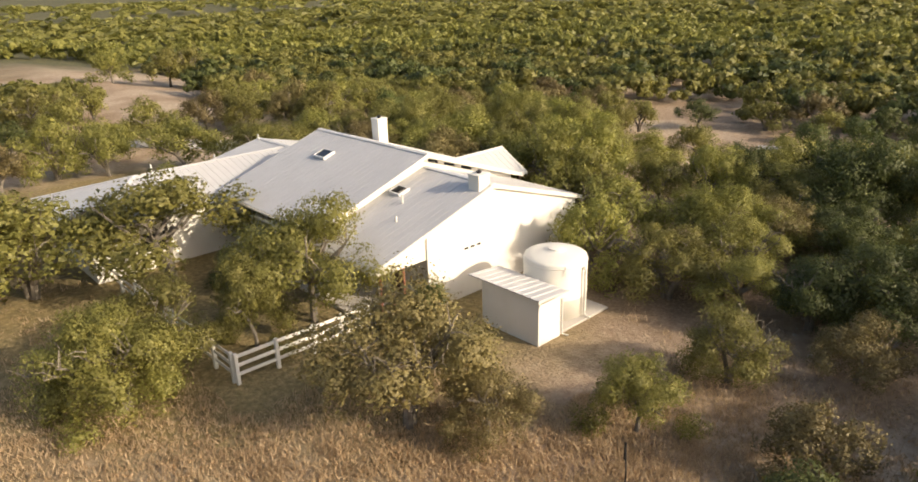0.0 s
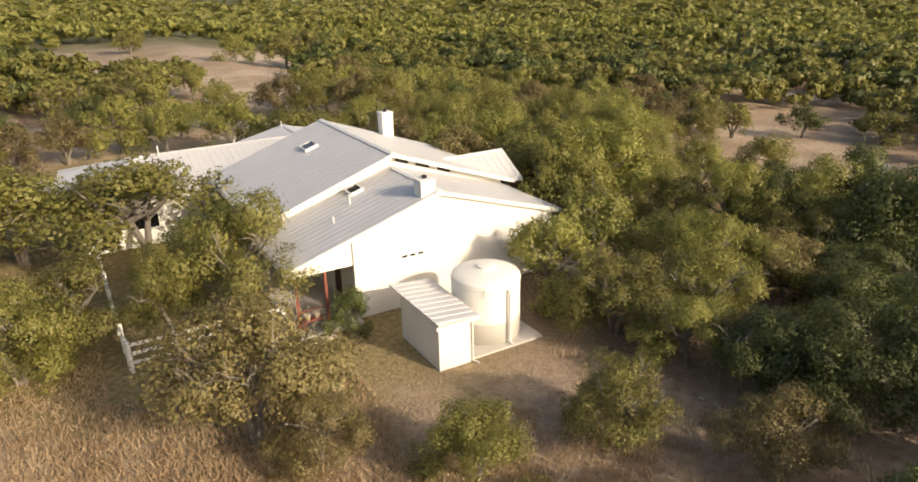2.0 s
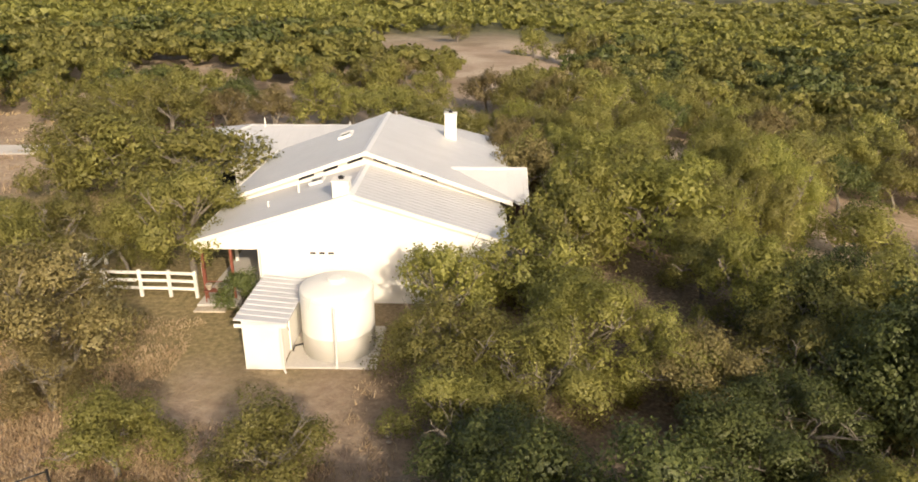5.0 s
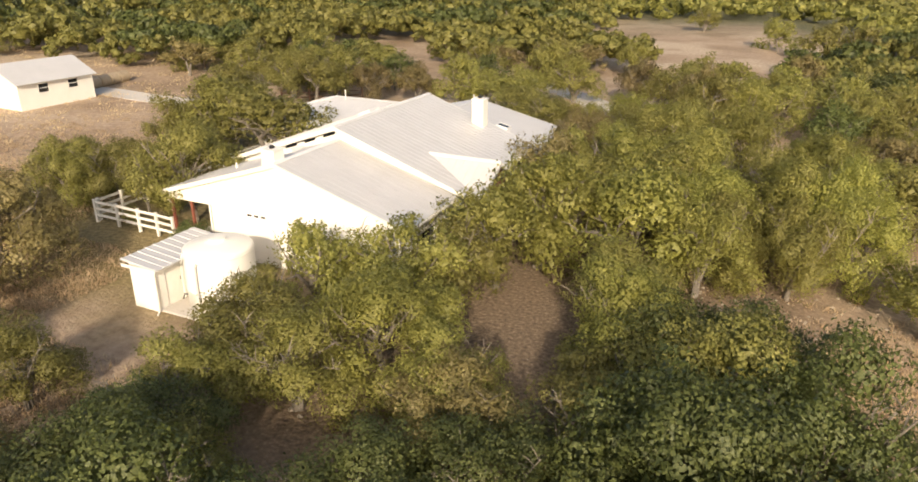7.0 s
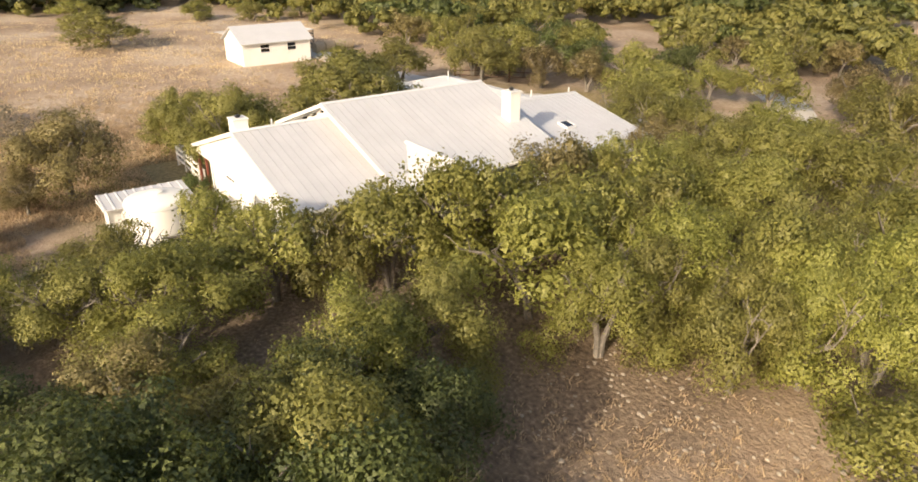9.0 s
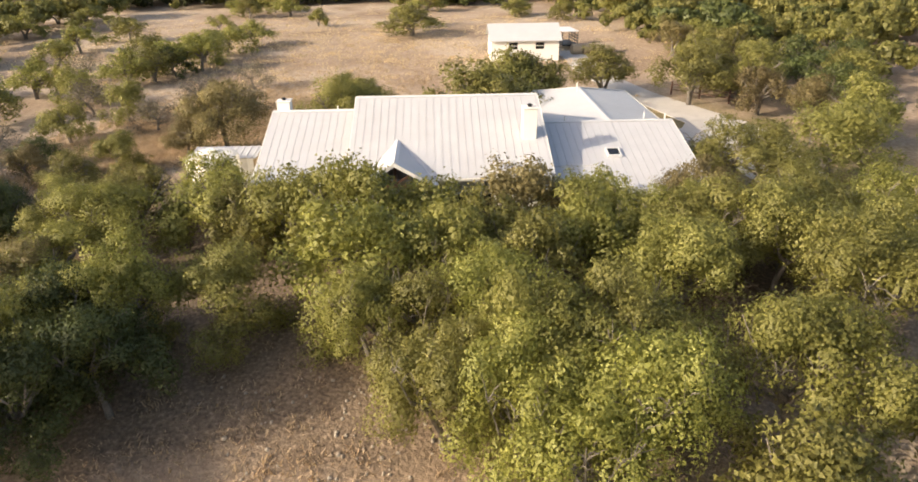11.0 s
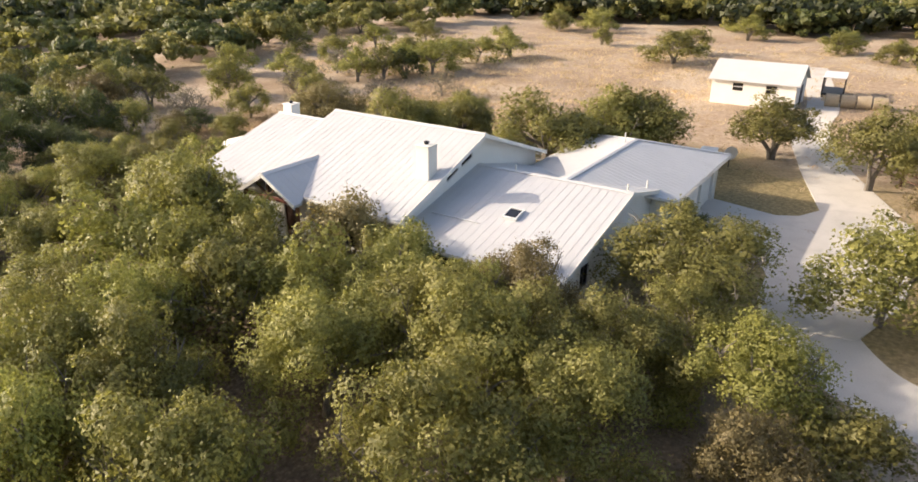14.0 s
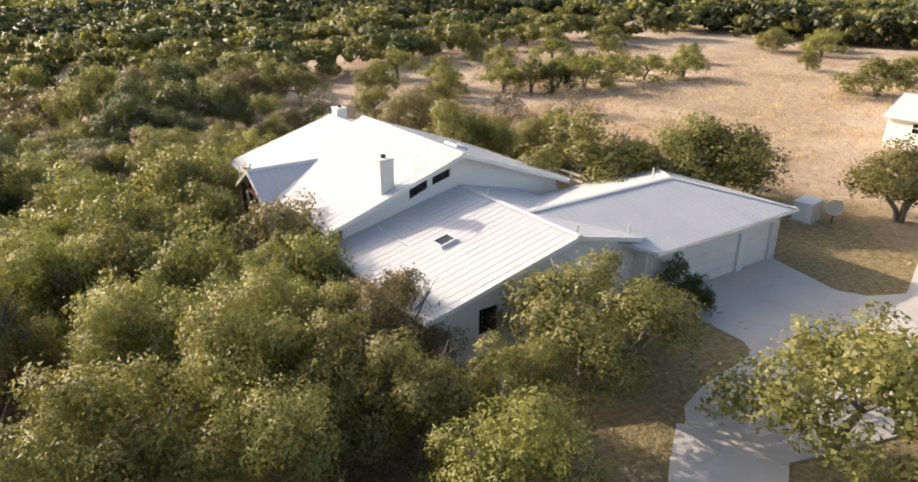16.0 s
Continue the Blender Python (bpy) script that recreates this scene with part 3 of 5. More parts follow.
gutter((AX0, 5.1, za(AX0)), (AX0, 0.0, za(AX0)))
gutter((BX0, 14.9, zb(BX0)), (BX0, 5.1, zb(BX0)))
gutter((AX1, 0, za(AX1)), (AX1, 5.0, za(AX1)))
gutter((BX1, 9.3, zb(BX1)), (BX1, 14.9, zb(BX1)))
gutter((7.2, 14.5, zc(7.2)), (7.2, 22.8, zc(7.2)))
gutter((-3.9, GY1, 2.86), (GX, GY1, 2.86))
gutter((GX, GY1, 2.86), (GX, GY0, 2.86))


def downpipe(points):
    part("downpipe", tube(bmesh.new(), points, 0.045, 6), M_WHITE, HOUSE, "white downpipe")


downpipe([(-7.28, 0.12, 2.8), (-7.2, 0.15, 2.55), (-6.85, 0.2, 2.25), (-6.8, 0.2, 0.02)])
downpipe([(-14.0, 23.92, 2.76), (-13.85, 23.34, 2.5), (-13.85, 23.31, 0.08)])
downpipe([(-4.3, 23.92, 2.76), (-4.1, 23.34, 2.5), (-4.1, 23.31, 0.08)])
downpipe([(-4.2, 0.07, 3.6), (-4.2, 0.07, 0.02)])
# the lap where the lower roof meets the wing by the tall block
bar("flashing", (4.75, 14.9, zc(4.75) + 0.085), (4.75, 17.5, zc(4.75) + 0.085), 0.05, 0.04, M_TRIM)


def chimney(x, y, sx, sy, z0, z1, flue):
    c = part("chimney", boxed((x - sx / 2, y - sy / 2, z0), (x + sx / 2, y + sy / 2, z1), 0.02), M_STUCCO, HOUSE, "cream stucco chimney")
    part("chimney_cap", boxed((x - sx / 2 - 0.04, y - sy / 2 - 0.04, z1), (x + sx / 2 + 0.04, y + sy / 2 + 0.04, z1 + 0.07), 0.015), M_STUCCO, c)
    bm = tube(bmesh.new(), [(x, y, z1 + 0.05), (x, y, z1 + 0.05 + flue)], 0.11, 10)
    tube(bm, [(x, y, z1 + 0.03 + flue), (x, y, z1 + 0.10 + flue)], [0.16, 0.05], 10)
    part("flue", bm, M_DARK, c, "dark metal flue")


chimney(-0.45, 0.55, 0.72, 0.72, 4.75, 5.62, 0.12)
chimney(3.87, 14.0, 0.72, 0.72, 4.2, 5.98, 0.14)


def skylight(x, y, f, sx, sy, tilt, lift=0.02):
    """A low curb with dark glass, lying on a slope."""
    a = part("skylight", bmesh.new(), M_TRIM, HOUSE, "low metal-framed skylight")
    bm = bmesh.new()
    for lo, hi in (((-sx / 2, -sy / 2, 0), (-sx / 2 + 0.07, sy / 2, 0.16)), ((sx / 2 - 0.07, -sy / 2, 0), (sx / 2, sy / 2, 0.16)), ((-sx / 2 + 0.07, -sy / 2, 0), (sx / 2 - 0.07, -sy / 2 + 0.07, 0.16)), ((-sx / 2 + 0.07, sy / 2 - 0.07, 0), (sx / 2 - 0.07, sy / 2, 0.16))):
        box(bm, lo, hi)
    bm.to_mesh(a.data)
    bm.free()
    a.matrix_basis = pose(x, y, f(x) + lift, 0, tilt, 0)
    part("glass", boxed((-sx / 2 + 0.07, -sy / 2 + 0.07, 0.08), (sx / 2 - 0.07, sy / 2 - 0.07, 0.12), 0), M_GLASS, a, "dark skylight glass")


skylight(-2.05, 11.3, zb, 0.8, 1.1, -19.2)
skylight(-2.3, 4.3, za, 0.7, 0.9, -17.2)
skylight(3.56, 18.62, zc, 0.85, 0.75, 13.2)
for x, y, f, h in ((-3.0, 3.2, za, 0.5), (-0.2, 16.6, zc, 0.35), (-3.7, 22.3, zc, 0.45), (-0.3, 22.5, zc, 0.4), (-4.2, 2.2, za, 0.3)):
    part("vent_pipe", tube(bmesh.new(), [(x, y, f(x) - 0.05), (x, y, f(x) + h)], 0.05, 8), M_WHITE, HOUSE, "white vent pipe")
part("vent_pipe", tube(bmesh.new(), [(APEX + 0.9, GR - 0.3, 4.0), (APEX + 0.9, GR - 0.3, 4.7)], 0.04, 8), M_WHITE, HOUSE, "white vent pipe")

# porch: slab, posts and beam
part("porch_slab", boxed((-7.0, -0.5, -0.1), (-4.17, 14.2, 0.15), 0.02), M_CONC, HOUSE, "concrete porch slab")
for y in (0.22, 4.6, 9.0, 13.4):
    part("porch_post", boxed((-6.85, y - 0.07, 0.15), (-6.71, y + 0.07, za(6.8) - 0.3), 0.01), M_RED if y < 1 else M_WHITE, HOUSE, "porch post")
part("porch_beam", boxed((-6.87, 0.3, za(6.8) - 0.3), (-6.69, 14.3, za(6.8) - 0.12), 0), M_WHITE, HOUSE)
part("porch_step", boxed((-7.0, -1.0, -0.1), (-5.6, -0.505, 0.08), 0.02), M_STONE, HOUSE, "stone porch step")
for z in (0.55, 0.95):
    part("porch_rail", tube(bmesh.new(), [(-6.7, 0.22, z), (-5.6, 0.22, z)], 0.025, 6), M_RED, HOUSE)
part("porch_post", boxed((-5.55, 0.16, 0.15), (-5.43, 0.28, 2.55), 0.01), M_RED, HOUSE, "rust-red porch post")
# entry porch
part("entry_slab", boxed((6.3, 5.2, -0.1), (8.1, 9.1, 0.15), 0.02), M_CONC, HOUSE)
for y in (5.5, 8.8):
    part("entry_post", boxed((7.65, y - 0.09, 0.15), (7.83, y + 0.09, ze(y) - 0.12), 0.012), M_WOOD, HOUSE, "dark timber entry post")
tie = part("entry_truss", boxed((7.68, 5.4, ze(5.4) - 0.3), (7.80, 8.9, ze(5.4) - 0.12), 0.01), M_RED, HOUSE, "rust-brown timber truss")
part("king_post", boxed((7.68, EY - 0.08, ze(5.4) - 0.12), (7.80, EY + 0.08, ze(EY) - 0.13), 0.01), M_WOOD, tie)
for s in (-1, 1):
    part("strut", tube(bmesh.new(), [(7.74, EY + s * 0.05, ze(5.4) - 0.05), (7.74, EY + s * 0.8, ze(EY + 0.8) - 0.12)], 0.06, 4), M_WOOD, tie)
for x in (-1.8, -1.4, -1.0):
    part("wall_vent", boxed((x - 0.12, 0.085, 2.37), (x + 0.12, 0.118, 2.46), 0), M_DARK, HOUSE, "small dark wall vent")
part("wall_lamp", boxed((-3.5, 0.06, 2.33), (-3.22, 0.118, 2.42), 0.01), M_TRIM, HOUSE, "small pale wall lamp")


# ---------- shed, tank, slab ----------
def shed():
    s = thing("pump_shed", "cream pump shed with a ribbed metal roof beside the tank", "shed")
    x0, x1, y0, y1 = -3.27, -1.9, -5.62, -2.4
    zr = lambda x: 2.12 - 0.10 * (x - x0)
    part("wall", holed([[(x0, 0), (x1, 0), (x1, zr(x1)), (x0, zr(x0))]], lambda u, v: (u, y0, v), (0, 0.12, 0)), M_STUCCO, s)
    part("wall", holed([[(x0, 0), (x1, 0), (x1, zr(x1)), (x0, zr(x0))]], lambda u, v: (u, y1, v), (0, -0.12, 0)), M_STUCCO, s)
    part("wall", boxed((x0, y0 + 0.12, 0), (x0 + 0.12, y1 - 0.12, zr(x0 + 0.12)), 0), M_STUCCO, s)
    for a, c, lo, hi in ((y0 + 0.12, -5.1, 0, 1.97), (-4.2, y1 - 0.12, 0, 1.97), (-5.1, -4.2, 1.75, 1.97)):
        part("wall", boxed((x1 - 0.12, a, lo), (x1, c, hi), 0), M_STUCCO, s)
    d = part("shed_door", boxed((x1 - 0.09, -5.09, 0.02), (x1 - 0.04, -4.21, 1.74), 0.01), M_WHITE, s, "pale boarded door")
    part("latch", tube(bmesh.new(), [(x1 - 0.03, -4.3, 0.95), (x1 - 0.03, -4.3, 1.1)], 0.02, 6), M_DARK, d)
    r = part("roof", prism(bmesh.new(), [(x0 - 0.2, y0 - 0.2, zr(x0 - 0.2)), (x1 + 0.35, y0 - 0.2, zr(x1 + 0.35)), (x1 + 0.35, y1 + 0.65, zr(x1 + 0.35)), (x0 - 0.2, y1 + 0.65, zr(x0 - 0.2))], (0, 0, 0.05)), M_ROOF, s, "ribbed pale metal roof")
    part("fascia", boxed((x0 - 0.2, y0 - 0.225, zr(x1) - 0.12), (x1 + 0.33, y0 - 0.203, zr(x1) + 0.03), 0), M_WHITE, s)
    k, y = 0, y0 - 0.2
    while y < y1 + 0.6:
        part("rib", prism(bmesh.new(), [(x0 - 0.2, y, zr(x0 - 0.2) + 0.052), (x0 - 0.2, y + 0.03, zr(x0 - 0.2) + 0.08), (x0 - 0.2, y + 0.10, zr(x0 - 0.2) + 0.08), (x0 - 0.2, y + 0.13, zr(x0 - 0.2) + 0.052)], (x1 + 0.55 - x0, 0, -0.1 * (x1 + 0.55 - x0))), M_ROOF, r)
        y += 0.42
    part("downpipe", tube(bmesh.new(), [(x1 + 0.3, y0 - 0.1, zr(x1 + 0.3)), (x1 + 0.06, y0 - 0.05, 1.8), (x1 + 0.06, y0 - 0.05, 0.1), (x1 + 0.2, y0 - 0.3, 0.04)], 0.045, 8), M_WHITE, s)
    return s


shed()


def tank():
    t = thing("water_tank", "cream round water tank on a concrete slab", "water tank", at=(-0.05, -3.8, 0.08))
    bm = bmesh.new()
    r, h, n = 1.42, 2.62, 56
    prof = [(r, 0), (r, 0.9), (r + 0.012, 0.92), (r, 0.94), (r, h - 0.12), (r - 0.02, h - 0.04), (r - 0.09, h + 0.015), (r * 0.72, h + 0.10), (r * 0.42, h + 0.19), (0.3, h + 0.24), (0.29, h + 0.26)]
    rings = [[bm.verts.new((q * math.cos(k * math.tau / n), q * math.sin(k * math.tau / n), z)) for k in range(n)] for q, z in prof]
    for a, c in zip(rings, rings[1:]):
        for k in range(n):
            f = bm.faces.new((a[k], a[(k + 1) % n], c[(k + 1) % n], c[k]))
            f.smooth = True
    bm.faces.new(rings[0][::-1])
    bm.faces.new(rings[-1])
    body = part("tank_body", bm, M_TANK, t)
    lid = bmesh.new()
    tube(lid, [(0, 0, h + 0.24), (0, 0, h + 0.30), (0, 0, h + 0.33)], [0.34, 0.34, 0.2], 24)
    part("lid", lid, M_TANK, body)
    part("shoulder_band", ring_band(r + 0.008, h - 0.22, 0.06), M_TANK, body)
    p = part("overflow_pipe", tube(bmesh.new(), [(0.15, -r + 0.05, h - 0.35), (0.15, -r - 0.1, h - 0.33), (0.15, -r - 0.13, h - 0.45), (0.15, -r - 0.13, 0.15), (0.2, -r - 0.4, -0.02)], 0.055, 8), M_WHITE, t, "white plastic overflow pipe")
    part("pipe_elbow", tube(bmesh.new(), [(0.15, -r - 0.02, h - 0.33), (0.15, -r - 0.1, h - 0.33)], 0.075, 8), M_WHITE, p)
    part("pipe", tube(bmesh.new(), [(-r + 0.1, -0.4, 0.25), (-r - 0.25, -0.6, 0.25), (-r - 0.3, -0.65, 0.05)], 0.04, 8), M_DARK, t, "dark supply pipe")
    part("strap", tube(bmesh.new(), [(-0.75, -1.16, h - 0.02), (-0.8, -1.24, h - 0.2), (-0.82, -1.25, h - 0.5)], 0.02, 6), M_TRIM, t)


def ring_band(r, z, w, n=56):
    bm = bmesh.new()
    prof = [(r, z), (r + 0.02, z + w * 0.3), (r + 0.02, z + w * 0.7), (r, z + w)]
    rings = [[bm.verts.new((q * math.cos(k * math.tau / n), q * math.sin(k * math.tau / n), v)) for k in range(n)] for q, v in prof]
    for a, c in zip(rings, rings[1:]):
        for k in range(n):
            bm.faces.new((a[k], a[(k + 1) % n], c[(k + 1) % n], c[k]))
    return bm


tank()
tagged(new("tank_slab", part("x", boxed((-1.88, -5.55, -0.1), (1.62, -2.2, 0.08), 0.02), M_CONC, None).data), "pale concrete slab under the water tank", "slab", kind="structure")
bpy.data.objects.remove(bpy.data.objects["x"])


# ---------- fence ----------
def fence(pts, label):
    f = thing("fence", label, "fence", group="paddock fence", at=(*pts[0], ground_z(*pts[0])))
    o = Vector((*pts[0], ground_z(*pts[0])))
    for i, (x, y) in enumerate(pts):
        z = ground_z(x, y)
        part("post", boxed((x - o.x - 0.075, y - o.y - 0.075, z - o.z - 0.2), (x - o.x + 0.075, y - o.y + 0.075, z - o.z + 1.32), 0.02), M_WHITE, f)
        if i:
            a = Vector((*pts[i - 1], ground_z(*pts[i - 1]))) - o
            c = Vector((x, y, z)) - o
            for h in (0.42, 0.8, 1.18):
                d = (c - a).normalized()
                s = Vector((-d.y, d.x, 0)) * 0.02
                up = Vector((0, 0, 0.14))
                bm = prism(bmesh.new(), [a - s + Vector((0, 0, h - 0.07)), a + s + Vector((0, 0, h - 0.07)), a + s + Vector((0, 0, h + 0.07)), a - s + Vector((0, 0, h + 0.07))], c - a)
                part("rail", bm, M_WHITE, f)


fence([(-13.3, 0.7), (-11.6, 0.68), (-9.95, 0.62), (-8.6, 0.6), (-7.35, 0.5)], "white three-rail wooden fence beside the porch")
fence([(-13.36, 0.95), (-13.38, 2.5), (-13.42, 4.3), (-13.42, 6.4), (-13.42, 8.6), (-13.42, 10.8), (-13.4, 13.0), (-13.4, 15.0)], "white three-rail wooden fence running past the bush")


# ---------- far outbuilding ----------
def outbuilding():
    x1, x0, y0, y1 = -40.9, -46.2, 15.6, 23.2
    g = 0.75
    o = thing("outbuilding", "cream outbuilding with a metal gable roof in the field", "shed")
    e, rz = g + 2.45, g + 3.85
    xr = (x0 + x1) / 2
    wins = [[(17.5, g + 1.35), (17.5, g + 2.2), (18.6, g + 2.2), (18.6, g + 1.35)], [(20.5, g + 1.35), (20.5, g + 2.2), (21.6, g + 2.2), (21.6, g + 1.35)]]
    part("wall", holed([[(y0, g - 0.8), (y1, g - 0.8), (y1, e), (y0, e)]] + wins, lambda u, v: (x1, u, v), (-0.2, 0, 0)), M_STUCCO, o)
    part("wall", holed([[(y0, g - 0.8), (y1, g - 0.8), (y1, e), (y0, e)]], lambda u, v: (x0, u, v), (0.2, 0, 0)), M_STUCCO, o)
    for y, s in ((y0, 1), (y1, -1)):
        part("gable", holed([[(x0 + 0.2, g - 0.8), (x1 - 0.2, g - 0.8), (x1 - 0.2, e), (xr, rz - 0.05), (x0 + 0.2, e)]], lambda u, v: (u, y, v), (0, s * 0.2, 0)), M_STUCCO, o)
    for s in (-1, 1):
        ex = xr + s * ((x1 - x0) / 2 + 0.35)
        ez = e - 0.14
        part("roof", prism(bmesh.new(), [(xr, y0 - 0.3, rz + 0.02), (ex, y0 - 0.3, ez), (ex, y1 + 0.3, ez), (xr, y1 + 0.3, rz + 0.02)], (0, 0, 0.07)), M_ROOF, o)
    for lp in wins:
        a, c = lp[0], lp[2]
        w = part("window", boxed((x1 - 0.12, a[0], a[1]), (x1 - 0.1, c[0], c[1]), 0), M_GLASS, o, "dark window")
        f = [(x1 - 0.02, *lp[i]) for i in range(4)]
        frame_bars(w, f, (0.05, 0, 0), 0.05, M_WHITE)
        part("glazing_bar", boxed((x1 - 0.09, a[0] + 0.02, (a[1] + c[1]) / 2 - 0.03), (x1 - 0.05, c[0] - 0.02, (a[1] + c[1]) / 2 + 0.03), 0), M_TRIM, w)
    d = part("door", boxed((-44.4, y1, g), (-43.3, y1 + 0.05, g + 2.05), 0.01), M_DARK, o, "dark door")
    part("door_handle", tube(bmesh.new(), [(-43.45, y1 + 0.08, g + 1.0), (-43.45, y1 + 0.08, g + 1.15)], 0.02, 6), M_TRIM, d)


outbuilding()


def stock_trailer():
    z = ground_z(-48, 26)
    t = thing("trailer", "dark slatted stock trailer parked behind the outbuilding", "trailer", at=(-49.0, 25.4, z), turn=4)
    part("bed", boxed((-2.2, -1, 0.55), (2.2, 1, 0.7), 0.02), M_DARK, t)
    for x in (-2.1, -0.7, 0.7, 2.1):
        for y in (-0.95, 0.95):
            part("post", boxed((x - 0.04, y - 0.04, 0.7), (x + 0.04, y + 0.04, 2.2), 0), M_DARK, t)
    for y in (-0.95, 0.95):
        for zz in (0.95, 1.3, 1.65):
            part("slat", boxed((-2.15, y - 0.02, zz), (2.15, y + 0.02, zz + 0.16), 0), M_DARK, t)
    part("roof", boxed((-2.2, -1.02, 2.2), (2.2, 1.02, 2.27), 0.02), M_TRIM, t)
    for y in (-0.9, 0.9):
        for x in (-0.5, 0.4):
            w = part("wheel", tube(bmesh.new(), [(x, y - 0.11, 0.34), (x, y + 0.11, 0.34)], 0.34, 16), M_DARK, t)
            part("rim", tube(bmesh.new(), [(x, y - 0.12, 0.34), (x, y + 0.12, 0.34)], 0.17, 12), M_TRIM, w)


stock_trailer()


def hay_bale():
    z = ground_z(-45, 25.5)
    for i in range(4):
        b = thing("hay_bale", "round pale straw bale beside the outbuilding", "hay bale", group="bales in a row", at=(-44.5 - 0.15 * i, 25.9 + 1.32 * i, z + 0.58), turn=97)
        bm = tube(bmesh.new(), [(-0.6, 0, 0), (-0.55, 0, 0), (0.55, 0, 0), (0.6, 0, 0)], [0.55, 0.62, 0.62, 0.55], 20)
        part("bale", bm, M_STRAW, b)


hay_bale()


def air_unit():
    z = ground_z(-20, 21)
    u = thing("metal_cabinet", "pale metal cabinet on the lawn beside the garage", "cabinet", at=(-20.9, 21.0, z), turn=8)
    part("cabinet_body", boxed((-0.75, -0.55, 0.06), (0.75, 0.55, 1.15), 0.03), M_TRIM, u)
    part("plinth", boxed((-0.85, -0.65, -0.1), (0.85, 0.65, 0.06), 0.02), M_CONC, u)
    part("lid", boxed((-0.79, -0.59, 1.15), (0.79, 0.59, 1.21), 0.02), M_WHITE, u)
    z = ground_z(-21.4, 22.6)
    d = thing("satellite_dish", "round pale satellite dish on a short post", "dish", at=(-21.2, 22.4, z), turn=30)
    part("mast", tube(bmesh.new(), [(0, 0, -0.1), (0, 0, 1.0)], 0.03, 8), M_DARK, d)
    bm = bmesh.new()
    rings = [[bm.verts.new((0.02 + 0.12 * q * q, q * 0.48 * math.cos(k * math.tau / 24), 1.05 + q * 0.48 * math.sin(k * math.tau / 24))) for k in range(24)] for q in (0.05, 0.4, 0.7, 1.0)]
    for a, c in zip(rings, rings[1:]):
        for k in range(24):
            bm.faces.new((a[k], a[(k + 1) % 24], c[(k + 1) % 24], c[k]))
    bm.faces.new(rings[0])
    bmesh.ops.solidify(bm, geom=bm.faces[:], thickness=0.02)
    part("reflector", bm, M_WHITE, d)


air_unit()


# ---------- trees ----------
def ball(subdiv=1):
    bm = bmesh.new()
    bmesh.ops.create_icosphere(bm, subdivisions=subdiv, radius=1.0)
    v = np.array([q.co[:] for q in bm.verts])
    f = np.array([[q.index for q in p.verts] for p in bm.faces])
    bm.free()
    return v, f


BALL = ball(1)


def unit(v):
    return v / np.linalg.norm(v, axis=1)[:, None]


